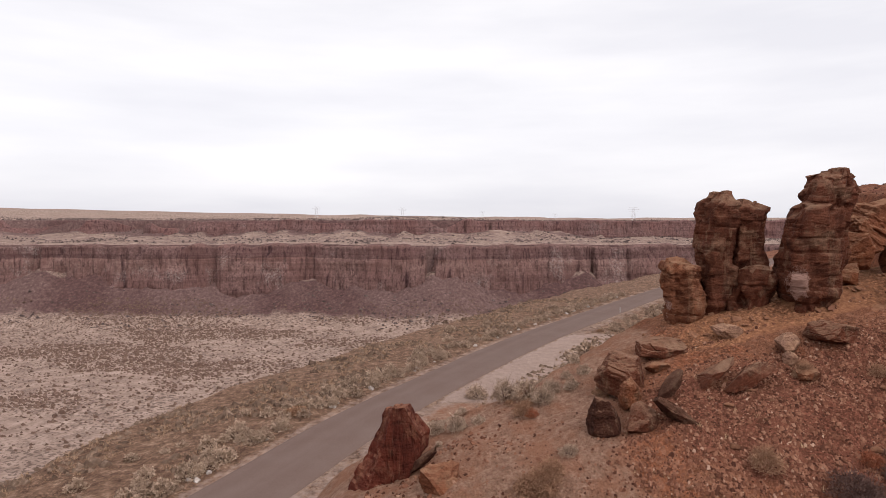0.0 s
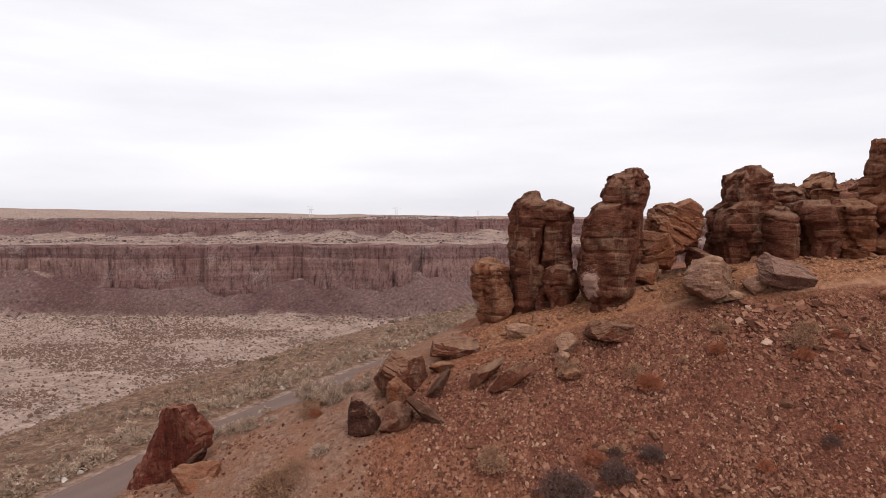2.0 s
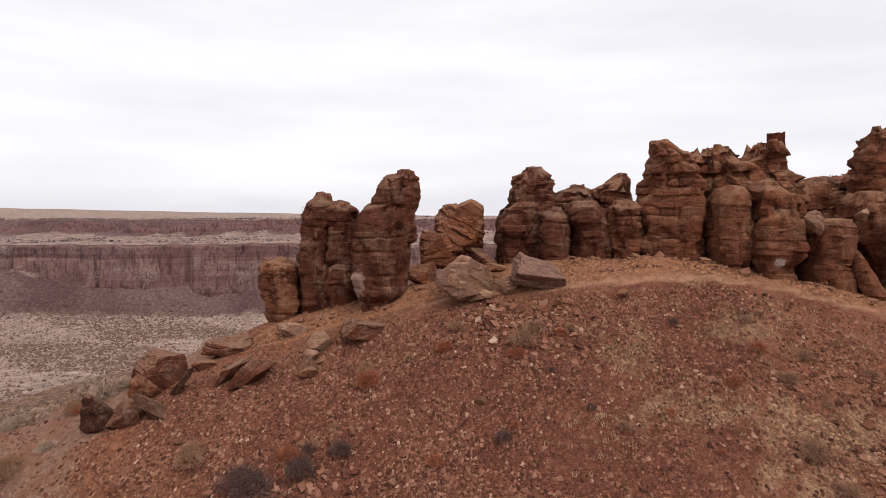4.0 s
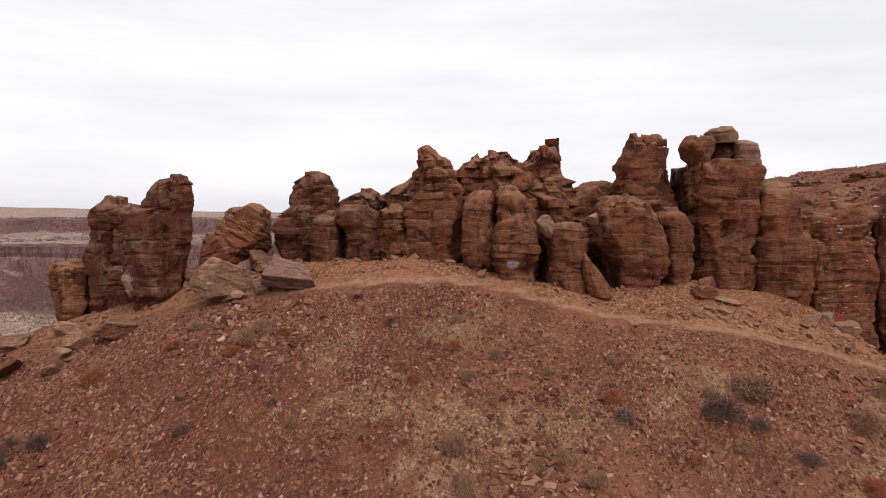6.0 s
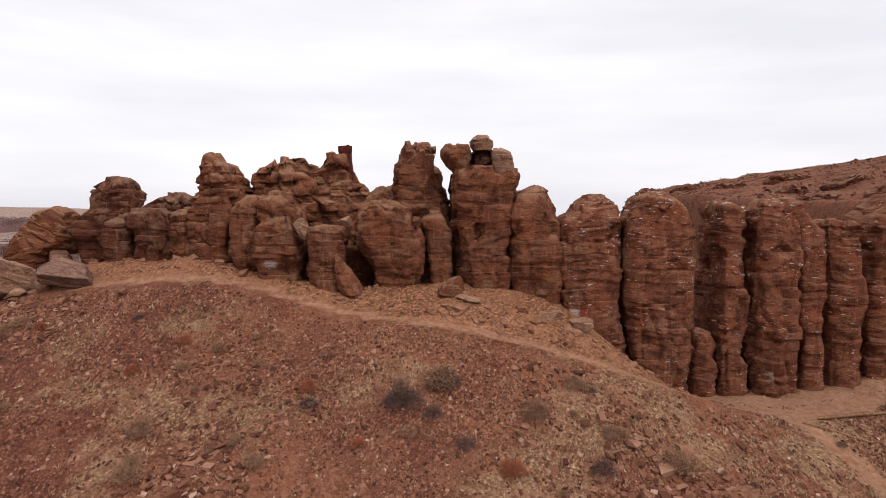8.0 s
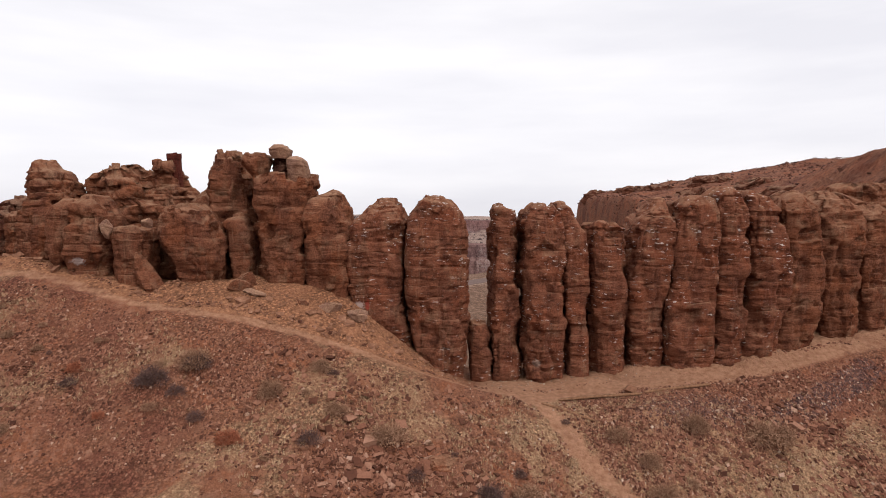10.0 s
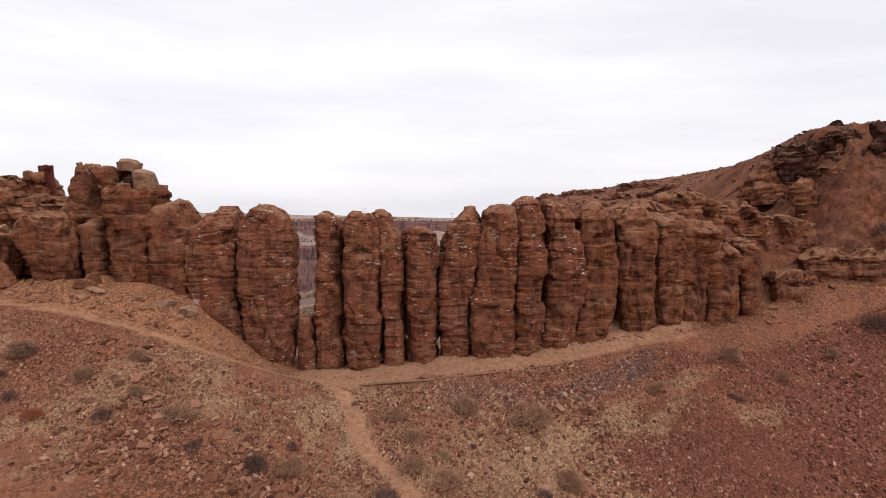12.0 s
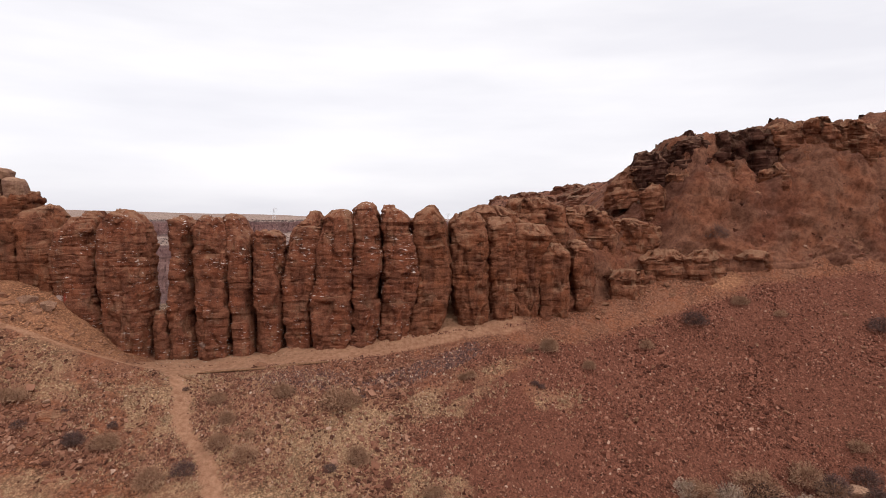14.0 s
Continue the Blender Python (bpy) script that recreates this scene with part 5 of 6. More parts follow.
# ---- dry bushes ----
def bush_meshes(kind, seed, fill=1.0):
    """Stems and fine foliage of a low dome one metre wide."""
    rnd = np.random.RandomState(seed)
    dense = int(fill * {"rust": 2000, "brown": 1700, "sage": 1900, "twig": 1500}[kind])
    high = {"rust": 0.62, "brown": 0.6, "sage": 0.68, "twig": 0.55}[kind]
    n = 70 if fill == 1 else 26
    az, el = rnd.uniform(0, 6.283, n), np.arccos(rnd.uniform(0.05, 1.0, n))
    reach = rnd.uniform(0.3, 0.52, n)
    tip = np.stack([np.sin(el) * np.cos(az) * reach, np.sin(el) * np.sin(az) * reach, np.cos(el) * reach * 2 * high + 0.05], -1)
    root = rnd.uniform(-0.05, 0.05, (n, 3)) * (1, 1, 0) - (0, 0, 0.12)
    across = np.cross(tip - root, rnd.normal(size=(n, 3)))
    across = across / np.linalg.norm(across, axis=1)[:, None] * 0.006
    mid = (root + tip) / 2 + rnd.normal(0, 0.03, (n, 3))
    v = np.stack([root - across, root + across, mid + across * 0.8, mid - across * 0.8, tip + across * 0.4, tip - across * 0.4], 1).reshape(-1, 3)
    k = np.arange(n)[:, None] * 6
    f = np.concatenate([k + np.array([0, 1, 2, 3]), k + np.array([3, 2, 4, 5])])
    stems = (v, f)
    # fine leaves and twig ends, thickest near the outside of an uneven dome
    az, el = rnd.uniform(0, 6.283, dense), np.arccos(rnd.uniform(0.0, 1.0, dense))
    out = np.stack([np.sin(el) * np.cos(az), np.sin(el) * np.sin(az), np.cos(el)], -1)
    lump = 0.42 + 0.13 * vnoise(out[:, 0] * 2.6 + seed, out[:, 1] * 2.6, out[:, 2] * 2.6, seed) + 0.07 * vnoise(out[:, 0] * 6, out[:, 1] * 6, out[:, 2] * 6, seed)
    clump = out * (lump * rnd.uniform(0.35, 1.0, dense) ** 0.5)[:, None] * (1, 1, 2 * high * 0.8) + rnd.normal(0, 0.015, (dense, 3))
    clump[:, 2] = np.maximum(clump[:, 2], -0.03)
    way = clump * (1, 1, 0.8) + rnd.normal(0, 0.25, (dense, 3))
    way = way / np.linalg.norm(way, axis=1)[:, None] * rnd.uniform(0.03, 0.075, (dense, 1)) * (1.5 if fill < 1 else 1)
    side_ = np.cross(way, rnd.normal(size=(dense, 3)))
    side_ = side_ / np.linalg.norm(side_, axis=1)[:, None] * (0.009 if kind == "twig" else 0.013) / fill ** 0.8
    lv = np.stack([clump - side_, clump + side_, clump + way], 1).reshape(-1, 3)
    return stems, (lv, np.arange(dense * 3).reshape(-1, 3))


BUSH_LOOK = {"sage": ("sagebrush", "grey-green sagebrush with pale dry tips", SAGE), "brown": ("dry_bush", "low brown dry bush on the slope", BROWN_BUSH),
             "twig": ("twiggy_shrub", "dark leafless twiggy shrub", TWIG), "rust": ("rust_bush", "rounded rust-red dry bush", RUST_BUSH)}
BUSHES = {}
BUSH_RND = random.Random(5)


def bush(kind, x, y, wide, fill=1.0, z=None):
    name, label, leaf = BUSH_LOOK[kind]
    choice = BUSH_RND.randrange(3)
    scale = wide * BUSH_RND.uniform(0.9, 1.08)
    m = pose(x, y, (float(ground_at(x, y)) if z is None else z) - 0.02, 0, 0, BUSH_RND.uniform(0, 360))
    if (kind, choice, fill) not in BUSHES:
        thing = tagged(new(name), label, "bush", name.replace("_", " ") + " plants")
        stems, leaves = bush_meshes(kind, 40 + choice + 7 * len(kind), fill)
        part("woody_base", mesh_of("woody_base", *stems, TWIG if kind in ("twig", "sage") else leaf, False), thing, "thin dry stems")
        part("foliage", mesh_of("foliage", *leaves, leaf, False), thing)
        BUSHES[kind, choice, fill] = thing
        thing.matrix_basis = m @ Matrix.Diagonal((scale, scale, scale, 1))
        return thing
    ob = BUSHES[kind, choice, fill]
    made = copy_thing(ob, m)
    made.scale = (scale, scale, scale * BUSH_RND.uniform(0.85, 1.15))
    return made


boulder("rock_slab", "thin dark slab leaning on a red boulder", (-1.2, 31.2, -0.7), (1.28, 0.45, 0.23), (0, -38, -15), ROCK_DARK)
boulder("boulder", "rounded brown boulder half buried in the slope", (-0.0, 29.0, -1.2), (1.17, 0.86, 0.92), (0, 0, 20), ROCK)
boulder("boulder", "brown boulder with a dark broken face", (9.9, 32.5, 3.5), (1.44, 1.20, 1.27), (0, 12, 25), ROCK_SHADED)
boulder("boulder", "dark pointed boulder on the slope", (7.9, 29.6, 1.9), (0.86, 0.92, 1.10), (0, -15, 40), ROCK_DARK)
boulder("boulder", "brown block wedged among slabs", (9.7, 29.2, 1.6), (0.94, 0.74, 1.00), (0, -20, 15), ROCK_SHADED)
boulder("rock_slab", "thin dark basalt slab tilted downhill", (11.3, 29.0, 2.1), (1.4, 0.85, 0.30), (-10, 38, 0), ROCK_DARK)
boulder("rock_slab", "thin upright basalt slab", (11.7, 31.0, 3.0), (1.0, 0.55, 0.16), (0, -52, 10), ROCK_DARK)
boulder("rock_slab", "layered basalt slab tilted uphill", (14.2, 31.6, 3.5), (1.35, 0.95, 0.30), (-14, -33, 8), ROCK_SHADED)
boulder("rock_slab", "curved layered basalt slab tilted uphill", (15.5, 30.8, 3.5), (1.5, 1.0, 0.40), (-12, -38, -6), ROCK_SHADED)
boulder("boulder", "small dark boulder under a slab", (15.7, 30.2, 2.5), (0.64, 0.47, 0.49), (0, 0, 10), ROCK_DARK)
boulder("rock_slab", "broad flat reddish slab on the spur", (12.6, 35.5, 5.0), (1.43, 1.06, 0.53), (25, 0, 10), ROCK_SHADED)
boulder("rock_slab", "small flat slab on the spur", (11.9, 33.6, 4.1), (0.74, 0.55, 0.30), (0, 5, 0), ROCK)
boulder("rock_slab", "pale sloping plate at a pillar foot", (16.5, 35.2, 6.0), (0.99, 0.55, 0.42), (20, 10, 0), ROCK_PALE)
boulder("boulder", "flat-topped boulder with a shaded hollow below", (21.0, 32.4, 5.9), (1.35, 0.95, 0.72), (-10, -3, 5), ROCK_SHADED)
boulder("boulder", "pale lichen-covered boulder on the slope", (18.7, 32.6, 5.9), (0.75, 0.56, 0.74), (0, 0, 15), ROCK_PALE)
boulder("boulder", "small whitish boulder on the slope", (18.3, 31.8, 5.0), (0.48, 0.40, 0.45), (0, 0, 15), ROCK_PALE)
boulder("boulder", "small brown boulder on the slope", (18.5, 30.5, 3.7), (0.54, 0.45, 0.34), (0, 0, 0), ROCK)
boulder("boulder", "brown boulder half buried in scree", (9.7, 31.0, 3.4), (0.70, 0.78, 0.93), (0, 0, 0), ROCK)
boulder("tilted_boulder", "great tilted boulder of thin-bedded basalt on the ridge", (26.7, 38.4, 10.9), (1.9, 1.7, 2.0), (8, 28, 10), ROCK)
boulder("smooth_boulder", "smooth brown boulder below a tilted one", (25.2, 37.6, 9.7), (1.5, 1.3, 1.35), (0, -20, 30), ROCK)
boulder("boulder", "brown boulder wedged against a tilted one", (27.9, 37.2, 9.9), (1.1, 1.0, 0.9), (0, 15, 60), ROCK_SHADED)
boulder("boulder", "brown boulder leaning on a pillar", (24.2, 36.6, 8.6), (0.95, 0.9, 0.95), (0, 10, 15), ROCK)
boulder("boulder", "large pale faceted boulder below the ridge", (26.7, 33.6, 8.7), (1.75, 1.48, 1.35), (-12, 16, 20), ROCK_PALE)
boulder("rock_slab", "large pale slab resting by the path", (31.0, 33.3, 8.5), (1.75, 1.15, 0.72), (14, 16, 8), ROCK_GREY)
boulder("boulder", "small pale boulder below the ridge", (29.2, 33.4, 8.3), (0.62, 0.6, 0.55), (0, -15, 30), ROCK_PALE)
boulder("boulder", "small pale stone beside a large boulder", (27.5, 33.0, 7.7), (0.77, 0.64, 0.38), (0, 0, 0), ROCK_PALE)
boulder("rock_slab", "thin brown slab on the ridge", (28.5, 36.0, 9.8), (0.85, 0.79, 0.26), (0, 8, 0), ROCK)
boulder("boulder", "brown stone beside the path", (35.0, 31.4, 8.5), (0.33, 0.28, 0.30), (0, 0, 0), ROCK)
boulder("rock_slab", "pale slab standing in the rubble", (55.5, 31.4, 7.2), (0.73, 0.40, 0.17), (-15, 20, 0), ROCK_PALE)
boulder("boulder", "dark slab in the rubble below a tower", (54.5, 32.0, 7.8), (0.79, 0.59, 0.64), (0, -10, 0), ROCK)
boulder("rock_slab", "pale square block set in the path bank", (60.4, 31.6, 6.1), (0.75, 0.41, 0.38), (-20, 0, 5), ROCK_PALE)
boulder("boulder", "reddish block set in the path bank", (58.5, 31.4, 6.0), (0.81, 0.53, 0.74), (-10, 0, 0), ROCK)
boulder("boulder", "brown block in the rubble below a tower", (54.4, 31.6, 7.6), (0.78, 0.58, 0.46), (0, 8, 0), ROCK)
boulder("rock_slab", "pale slab in the rubble below a tower", (55.3, 31.3, 7.2), (0.65, 0.40, 0.17), (-20, 25, 0), ROCK_PALE)
boulder("boulder", "pale stone in the rubble", (62.2, 31.3, 6.3), (0.70, 0.39, 0.46), (0, 0, 0), ROCK_PALE)
boulder("chockstone", "pale stone wedged between two columns", (45.4, 32.0, 11.4), (0.54, 0.51, 0.61), (0, 20, 0), ROCK_PALE)
boulder("chockstone", "pale stone wedged above a dark cleft", (48.1, 32.0, 11.8), (0.38, 0.31, 0.36), (0, 10, 0), ROCK_PALE)
boulder("chockstone", "orange-brown stone on a column shoulder", (52.3, 33.0, 11.8), (0.33, 0.28, 0.33), (0, 20, 0), ROCK)
boulder("boulder", "pale stone pile beside the path", (52.9, 29.0, 5.6), (0.86, 0.71, 0.53), (0, 0, 0), ROCK_PALE)
boulder("boulder", "brown boulder with a dark hollow", (67.7, 23.0, -0.9), (1.17, 0.97, 0.62), (0, 10, 20), ROCK)
boulder("boulder", "pale stone on the lower slope", (123.5, 22.5, -5.9), (0.72, 0.60, 0.41), (0, 0, 0), ROCK_PALE)
for bx, by, wide in ((-0.4, 35.1, 1.5), (0.7, 34.2, 1.3), (-1.6, 35.6, 1.2), (4.3, 77.5, 3.6), (5.0, 35.8, 2.0), (6.4, 35.4, 1.5), (6.0, 28.6, 1.2), (9.0, 33.4, 1.4), (3.8, 36.6, 2.0), (5.7, 34.4, 1.6), (9.9, 32.8, 1.2), (-0.2, 36.0, 0.9)):
    bush("sage", bx, by, wide)
for bx, by, wide in ((4.4, 27.0, 2.3), (4.5, 33.5, 1.6), (4.0, 27.0, 2.5), (0.7, 35.7, 1.0), (14.1, 26.0, 1.7), (26.2, 31.0, 1.2), (29.4, 29.3, 1.9), (18.2, 30.8, 1.0), (5.0, 27.5, 1.5), (21.5, 29.8, 1.1), (30.1, 29.9, 1.4), (40.6, 26.0, 0.8), (42.1, 27.0, 0.9), (44.5, 22.3, 0.9), (45.7, 21.3, 1.0), (40.4, 21.3, 1.3), (44.6, 26.0, 0.8), (18.5, 30.8, 1.5), (14.1, 26.3, 1.5), (40.1, 22.8, 1.5), (44.5, 22.4, 1.0), (45.7, 21.2, 1.0), (52.3, 23.0, 1.1), (53.8, 25.4, 2.2), (60.6, 26.4, 1.2), (40.5, 20.7, 1.7), (58.3, 24.1, 1.3), (61.9, 23.8, 1.2)):
    bush("brown", bx, by, wide)
for bx, by, wide in ((42.2, 27.1, 1.0), (40.9, 25.9, 0.9), (51.8, 25.2, 1.0), (64.6, 23.0, 1.9), (60.8, 26.6, 1.1), (53.7, 25.4, 1.9), (58.4, 24.4, 1.8), (65.1, 23.1, 2.1), (61.1, 26.3, 1.0), (62.4, 23.8, 1.0), (72.0, 21.5, 2.2), (78.0, 26.0, 1.5), (82.9, 26.7, 1.8), (86.7, 26.3, 3.0), (79.4, 22.2, 1.9), (81.3, 23.2, 1.0), (88.9, 22.5, 1.9), (79.3, 24.3, 1.5), (103.9, 33.4, 2.2), (102.2, 32.8, 1.0), (96.4, 29.6, 1.1), (87.5, 26.4, 2.8), (104.0, 33.7, 1.9), (112.9, 34.8, 1.7), (107.0, 31.6, 1.5), (97.0, 29.7, 1.3), (112.5, 22.2, 3.4), (116.7, 22.8, 3.7)):
    bush("brown", bx, by, wide)
for bx, by, wide in ((120.6, 23.7, 3.0), (121.9, 22.5, 2.7), (89.2, 22.1, 1.4), (82.7, 26.6, 1.9), (94.2, 20.4, 1.5), (81.5, 21.5, 2.2), (75.9, 19.4, 2.5), (72.3, 21.5, 1.9), (125.3, 25.0, 1.9), (125.6, 36.4, 1.5), (122.8, 38.2, 1.9)):
    bush("brown", bx, by, wide)
for bx, by, wide in ((16.9, 24.7, 2.5), (19.3, 25.2, 1.8), (20.9, 25.6, 1.3), (21.0, 25.6, 1.4), (17.4, 24.4, 2.4), (19.3, 25.1, 1.5), (28.0, 24.6, 1.1), (47.5, 24.0, 1.2), (52.0, 24.2, 2.1), (54.9, 22.6, 1.2), (53.4, 23.8, 1.2), (61.0, 21.8, 1.4), (70.0, 21.2, 1.6), (66.4, 21.4, 1.1), (54.0, 25.3, 1.9), (51.6, 24.2, 1.6), (118.2, 37.3, 3.4), (102.1, 29.3, 1.0), (102.6, 29.0, 0.8), (124.6, 23.3, 2.6), (132.9, 33.6, 2.7), (87.2, 21.2, 1.3), (70.2, 21.2, 1.9), (77.9, 20.2, 2.2)):
    bush("twig", bx, by, wide)
for bx, by, wide in ((21.8, 28.6, 1.6), (25.4, 29.7, 1.0), (29.0, 28.4, 1.1), (4.9, 33.2, 1.0), (18.5, 25.9, 1.2), (26.2, 31.0, 0.7), (25.6, 29.7, 1.0), (29.5, 29.1, 0.7), (29.2, 28.4, 0.8), (31.3, 29.5, 1.0), (21.8, 28.9, 1.1), (38.3, 25.8, 1.0), (47.3, 24.9, 1.1), (50.0, 22.4, 0.8), (56.8, 21.6, 1.3), (57.1, 21.7, 1.2)):
    bush("rust", bx, by, wide)

dome = random.Random(41)
for _ in range(46):
    x, y = dome.uniform(18, 76), dome.uniform(20.5, 30)
    if y < float(path_y(x)) - 1.5:
        bush(dome.choice(("rust", "brown", "brown", "twig")), x, y, dome.uniform(0.45, 0.95))

# sagebrush along the road and on the spur
place = random.Random(9)
for _ in range(300):
    y = 36 + 130 * place.random() ** 1.3
    s = place.choice((-1, -1, -1, 1)) * (6.9 + abs(place.gauss(0, 2.4)) + (place.random() < 0.15) * place.uniform(0, 9))
    sl = float((road_x(y + 1) - road_x(y - 1)) / 2)
    x = float(road_x(y)) + s / math.sqrt(1 + sl * sl)
    yy = y - s * sl / math.sqrt(1 + sl * sl)
    if s > 0 and (72 < y < 118 and s < 14 or float(ground_at(x, yy)) > -3):
        continue
    bush("sage" if place.random() < 0.94 else "brown", x, yy, place.uniform(1.1, 2.7), 0.22)
for _ in range(60):
    bush("sage" if place.random() < 0.75 else "brown", place.uniform(-3, 10), place.uniform(32, 52), place.uniform(0.5, 1.5), 0.22)

for _ in range(70):
    x, y = place.uniform(-4, 10), place.uniform(38, 66)
    if float(road_side(np.array([x]), np.array([y]))[0]) > 7.5 and place.random() < 0.75:
        bush("sage" if place.random() < 0.85 else "brown", x, y, place.uniform(0.9, 2.3), 0.22)

for bx, by, wide in ((111.5, 22.4, 2.4), (114.3, 22.0, 2.8), (117.0, 22.6, 3.0), (119.4, 21.8, 2.6), (122.0, 22.8, 3.0), (124.5, 22.0, 2.6), (116.0, 21.2, 2.4)):
    bush(place.choice(("twig", "twig", "sage")), bx, by, wide)
bush("twig", 122.9, 44.0, 3.4)

# ---- a pointed slab of red rock above the road ----
def wedge_rock(outline, ridge, front, thick):
    """A leaning fin of rock: outline (x, z) from the left foot over the top, ridge from foot to top."""
    bm = bmesh.new()
    k_ = len(ridge)
    near = [bm.verts.new((x, front + (1.1 if i < k_ else 0.35 * (z + 2.6) * 0.3), z)) for i, (x, z) in enumerate(outline)]
    mid = [bm.verts.new((x, front - 0.15 + 0.08 * (z + 2.6), z)) for x, z in ridge]
    far = [bm.verts.new((x + 0.25, front + thick, z - 0.2)) for x, z in outline]
    for i in range(k_ - 1):
        bm.faces.new((near[i], near[i + 1], mid[i + 1], mid[i]))
    bm.faces.new([mid[k_ - 1], near[k_ - 1], near[k_]])
    bm.faces.new(mid + near[k_:])
    bm.faces.new(far[::-1])
    for i in range(len(outline) - 1):
        bm.faces.new((near[i + 1], near[i], far[i], far[i + 1]))
    bmesh.ops.triangulate(bm, faces=bm.faces[:])
    bmesh.ops.subdivide_edges(bm, edges=bm.edges[:], cuts=9, use_grid_fill=True)
    bmesh.ops.triangulate(bm, faces=bm.faces[:])
    bmesh.ops.recalc_face_normals(bm, faces=bm.faces[:])
    bm.normal_update()
    x_, y_, z_ = np.array([v_.co[:] for v_ in bm.verts]).T
    f1_, f2_, who_ = cells(x_ / 1.1, y_ / 1.1, (z_ + 0.9 * x_) / 0.8, 78)
    push = 0.10 * fbm(x_ / 0.9, y_ / 0.9, z_ / 0.9, 4, 77) + 0.14 * (who_ - 0.5) - 0.10 * np.exp(-((f2_ - f1_) / 0.07) ** 2)
    for v_, p_ in zip(bm.verts, push):
        v_.co = v_.co + v_.normal * float(p_)
    me = bpy.data.meshes.new("wedge_rock")
    bm.to_mesh(me)
    bm.free()
    me.materials.append(ROCK_RED)
    return tagged(new("wedge_rock", me), "pointed dark red rock fin standing above the road", "rock")


wedge_rock([(-5.3, -3.6), (-4.75, -2.0), (-3.88, -0.5), (-3.0, 1.45), (-2.6, 1.72), (-2.0, 1.74), (-1.6, 1.0), (-1.0, 0.2), (-1.1, -0.6), (-1.7, -1.6), (-2.4, -3.6)],
           [(-4.3, -3.6), (-3.75, -2.0), (-3.15, -0.4), (-2.72, 1.3)], 31.0, 2.0)

# ---- many small things ----
def stones(n, seed, xr, yr, size, weight):
    """Angular stones lying on the slope, as one mesh."""
    rnd = np.random.RandomState(seed)
    x, y = rnd.uniform(*xr, n * 7), rnd.uniform(*yr, n * 7)
    keep = rnd.uniform(size=n * 7) < weight(x, y)
    x, y = x[keep][:n], y[keep][:n]
    n = len(x)
    a = size(x, y, rnd)
    corner = np.array([(i, j, k) for k in (-1, 1) for i, j in ((-1, -1), (1, -1), (1, 1), (-1, 1))], float)
    dims = np.stack([a, a * rnd.uniform(0.5, 0.95, n), a * rnd.uniform(0.22, 0.55, n)], -1) * 0.5
    v = corner[None] * dims[:, None, :] * rnd.uniform(0.3, 1.15, (n, 8, 3))
    yaw, tx, ty = rnd.uniform(0, 6.283, n), rnd.normal(0.45, 0.32, n), rnd.normal(0, 0.32, n)
    c, s = np.cos(yaw)[:, None], np.sin(yaw)[:, None]
    v = np.stack([v[..., 0] * c - v[..., 1] * s, v[..., 0] * s + v[..., 1] * c, v[..., 2]], -1)
    c, s = np.cos(tx)[:, None], np.sin(tx)[:, None]
    v = np.stack([v[..., 0], v[..., 1] * c - v[..., 2] * s, v[..., 1] * s + v[..., 2] * c], -1)
    c, s = np.cos(ty)[:, None], np.sin(ty)[:, None]
    v = np.stack([v[..., 0] * c + v[..., 2] * s, v[..., 1], -v[..., 0] * s + v[..., 2] * c], -1)
    v += np.stack([x, y, ground_at(x, y) + dims[:, 2] * 0.35], -1)[:, None, :]
    quad = np.array([(4, 5, 6, 7), (0, 1, 5, 4), (1, 2, 6, 5), (2, 3, 7, 6), (3, 0, 4, 7)])
    return v.reshape(-1, 3), (np.arange(n)[:, None, None] * 8 + quad[None]).reshape(-1, 4)


def pebbles(n, seed, xr, yr, size, weight):
    """Very small stones: low uneven pyramids."""
    rnd = np.random.RandomState(seed)
    x, y = rnd.uniform(*xr, n * 6), rnd.uniform(*yr, n * 6)
    keep = rnd.uniform(size=n * 6) < weight(x, y)
    x, y = x[keep][:n], y[keep][:n]
    n = len(x)
    a = size(x, y, rnd)
    unit = np.array([(-1, -0.8, 0), (1, -0.7, 0), (0.8, 0.9, 0), (-0.9, 0.8, 0), (0.15, 0.1, 0.95)])
    v = unit[None] * rnd.uniform(0.5, 1.3, (n, 5, 3)) * a[:, None, None] * 0.55
    yaw = rnd.uniform(0, 6.283, n)
    c, s = np.cos(yaw)[:, None], np.sin(yaw)[:, None]
    v = np.stack([v[..., 0] * c - v[..., 1] * s, v[..., 0] * s + v[..., 1] * c, v[..., 2]], -1)
    v[..., 2] += 0.5 * v[..., 1]
    v += np.stack([x, y, ground_at(x, y) - 0.01], -1)[:, None, :]
    tri = np.array([(0, 1, 4), (1, 2, 4), (2, 3, 4), (3, 0, 4)])
    return v.reshape(-1, 3), (np.arange(n)[:, None, None] * 5 + tri[None]).reshape(-1, 3)


def bare(x, y):
    """Where the slope is stony rather than trodden."""
    off_path = smooth(0.5, 1.4, np.abs(y - path_y(x))) * smooth(0.4, 1.0, np.abs(x - side_path_x(y)) + 4 * (y > 30))
    return off_path * (y < path_y(x) + 3.5)


def scree_weight(x, y):
    lush = smooth(0.1, 0.5, vnoise(x / 5.0, y / 3.0, 0.7, 51)) * (x > 30) * (x < 102)
    return bare(x, y) * (0.3 + 0.7 * smooth(-0.25, 0.4, fbm(x / 3.5, y / 3.5, 0.4, 3, 81))) * (1 - 0.6 * lush) * (1 - 0.7 * straw_spots(x, y)) * smooth(17, 21, y) * mixed(0.12, 1.0, smooth(7.5, 12.5, x + 2.2 * vnoise(x / 3, y / 3, 0.2, 65) + 0.25 * (29 - y))) * (y < path_y(x) + 1.0)


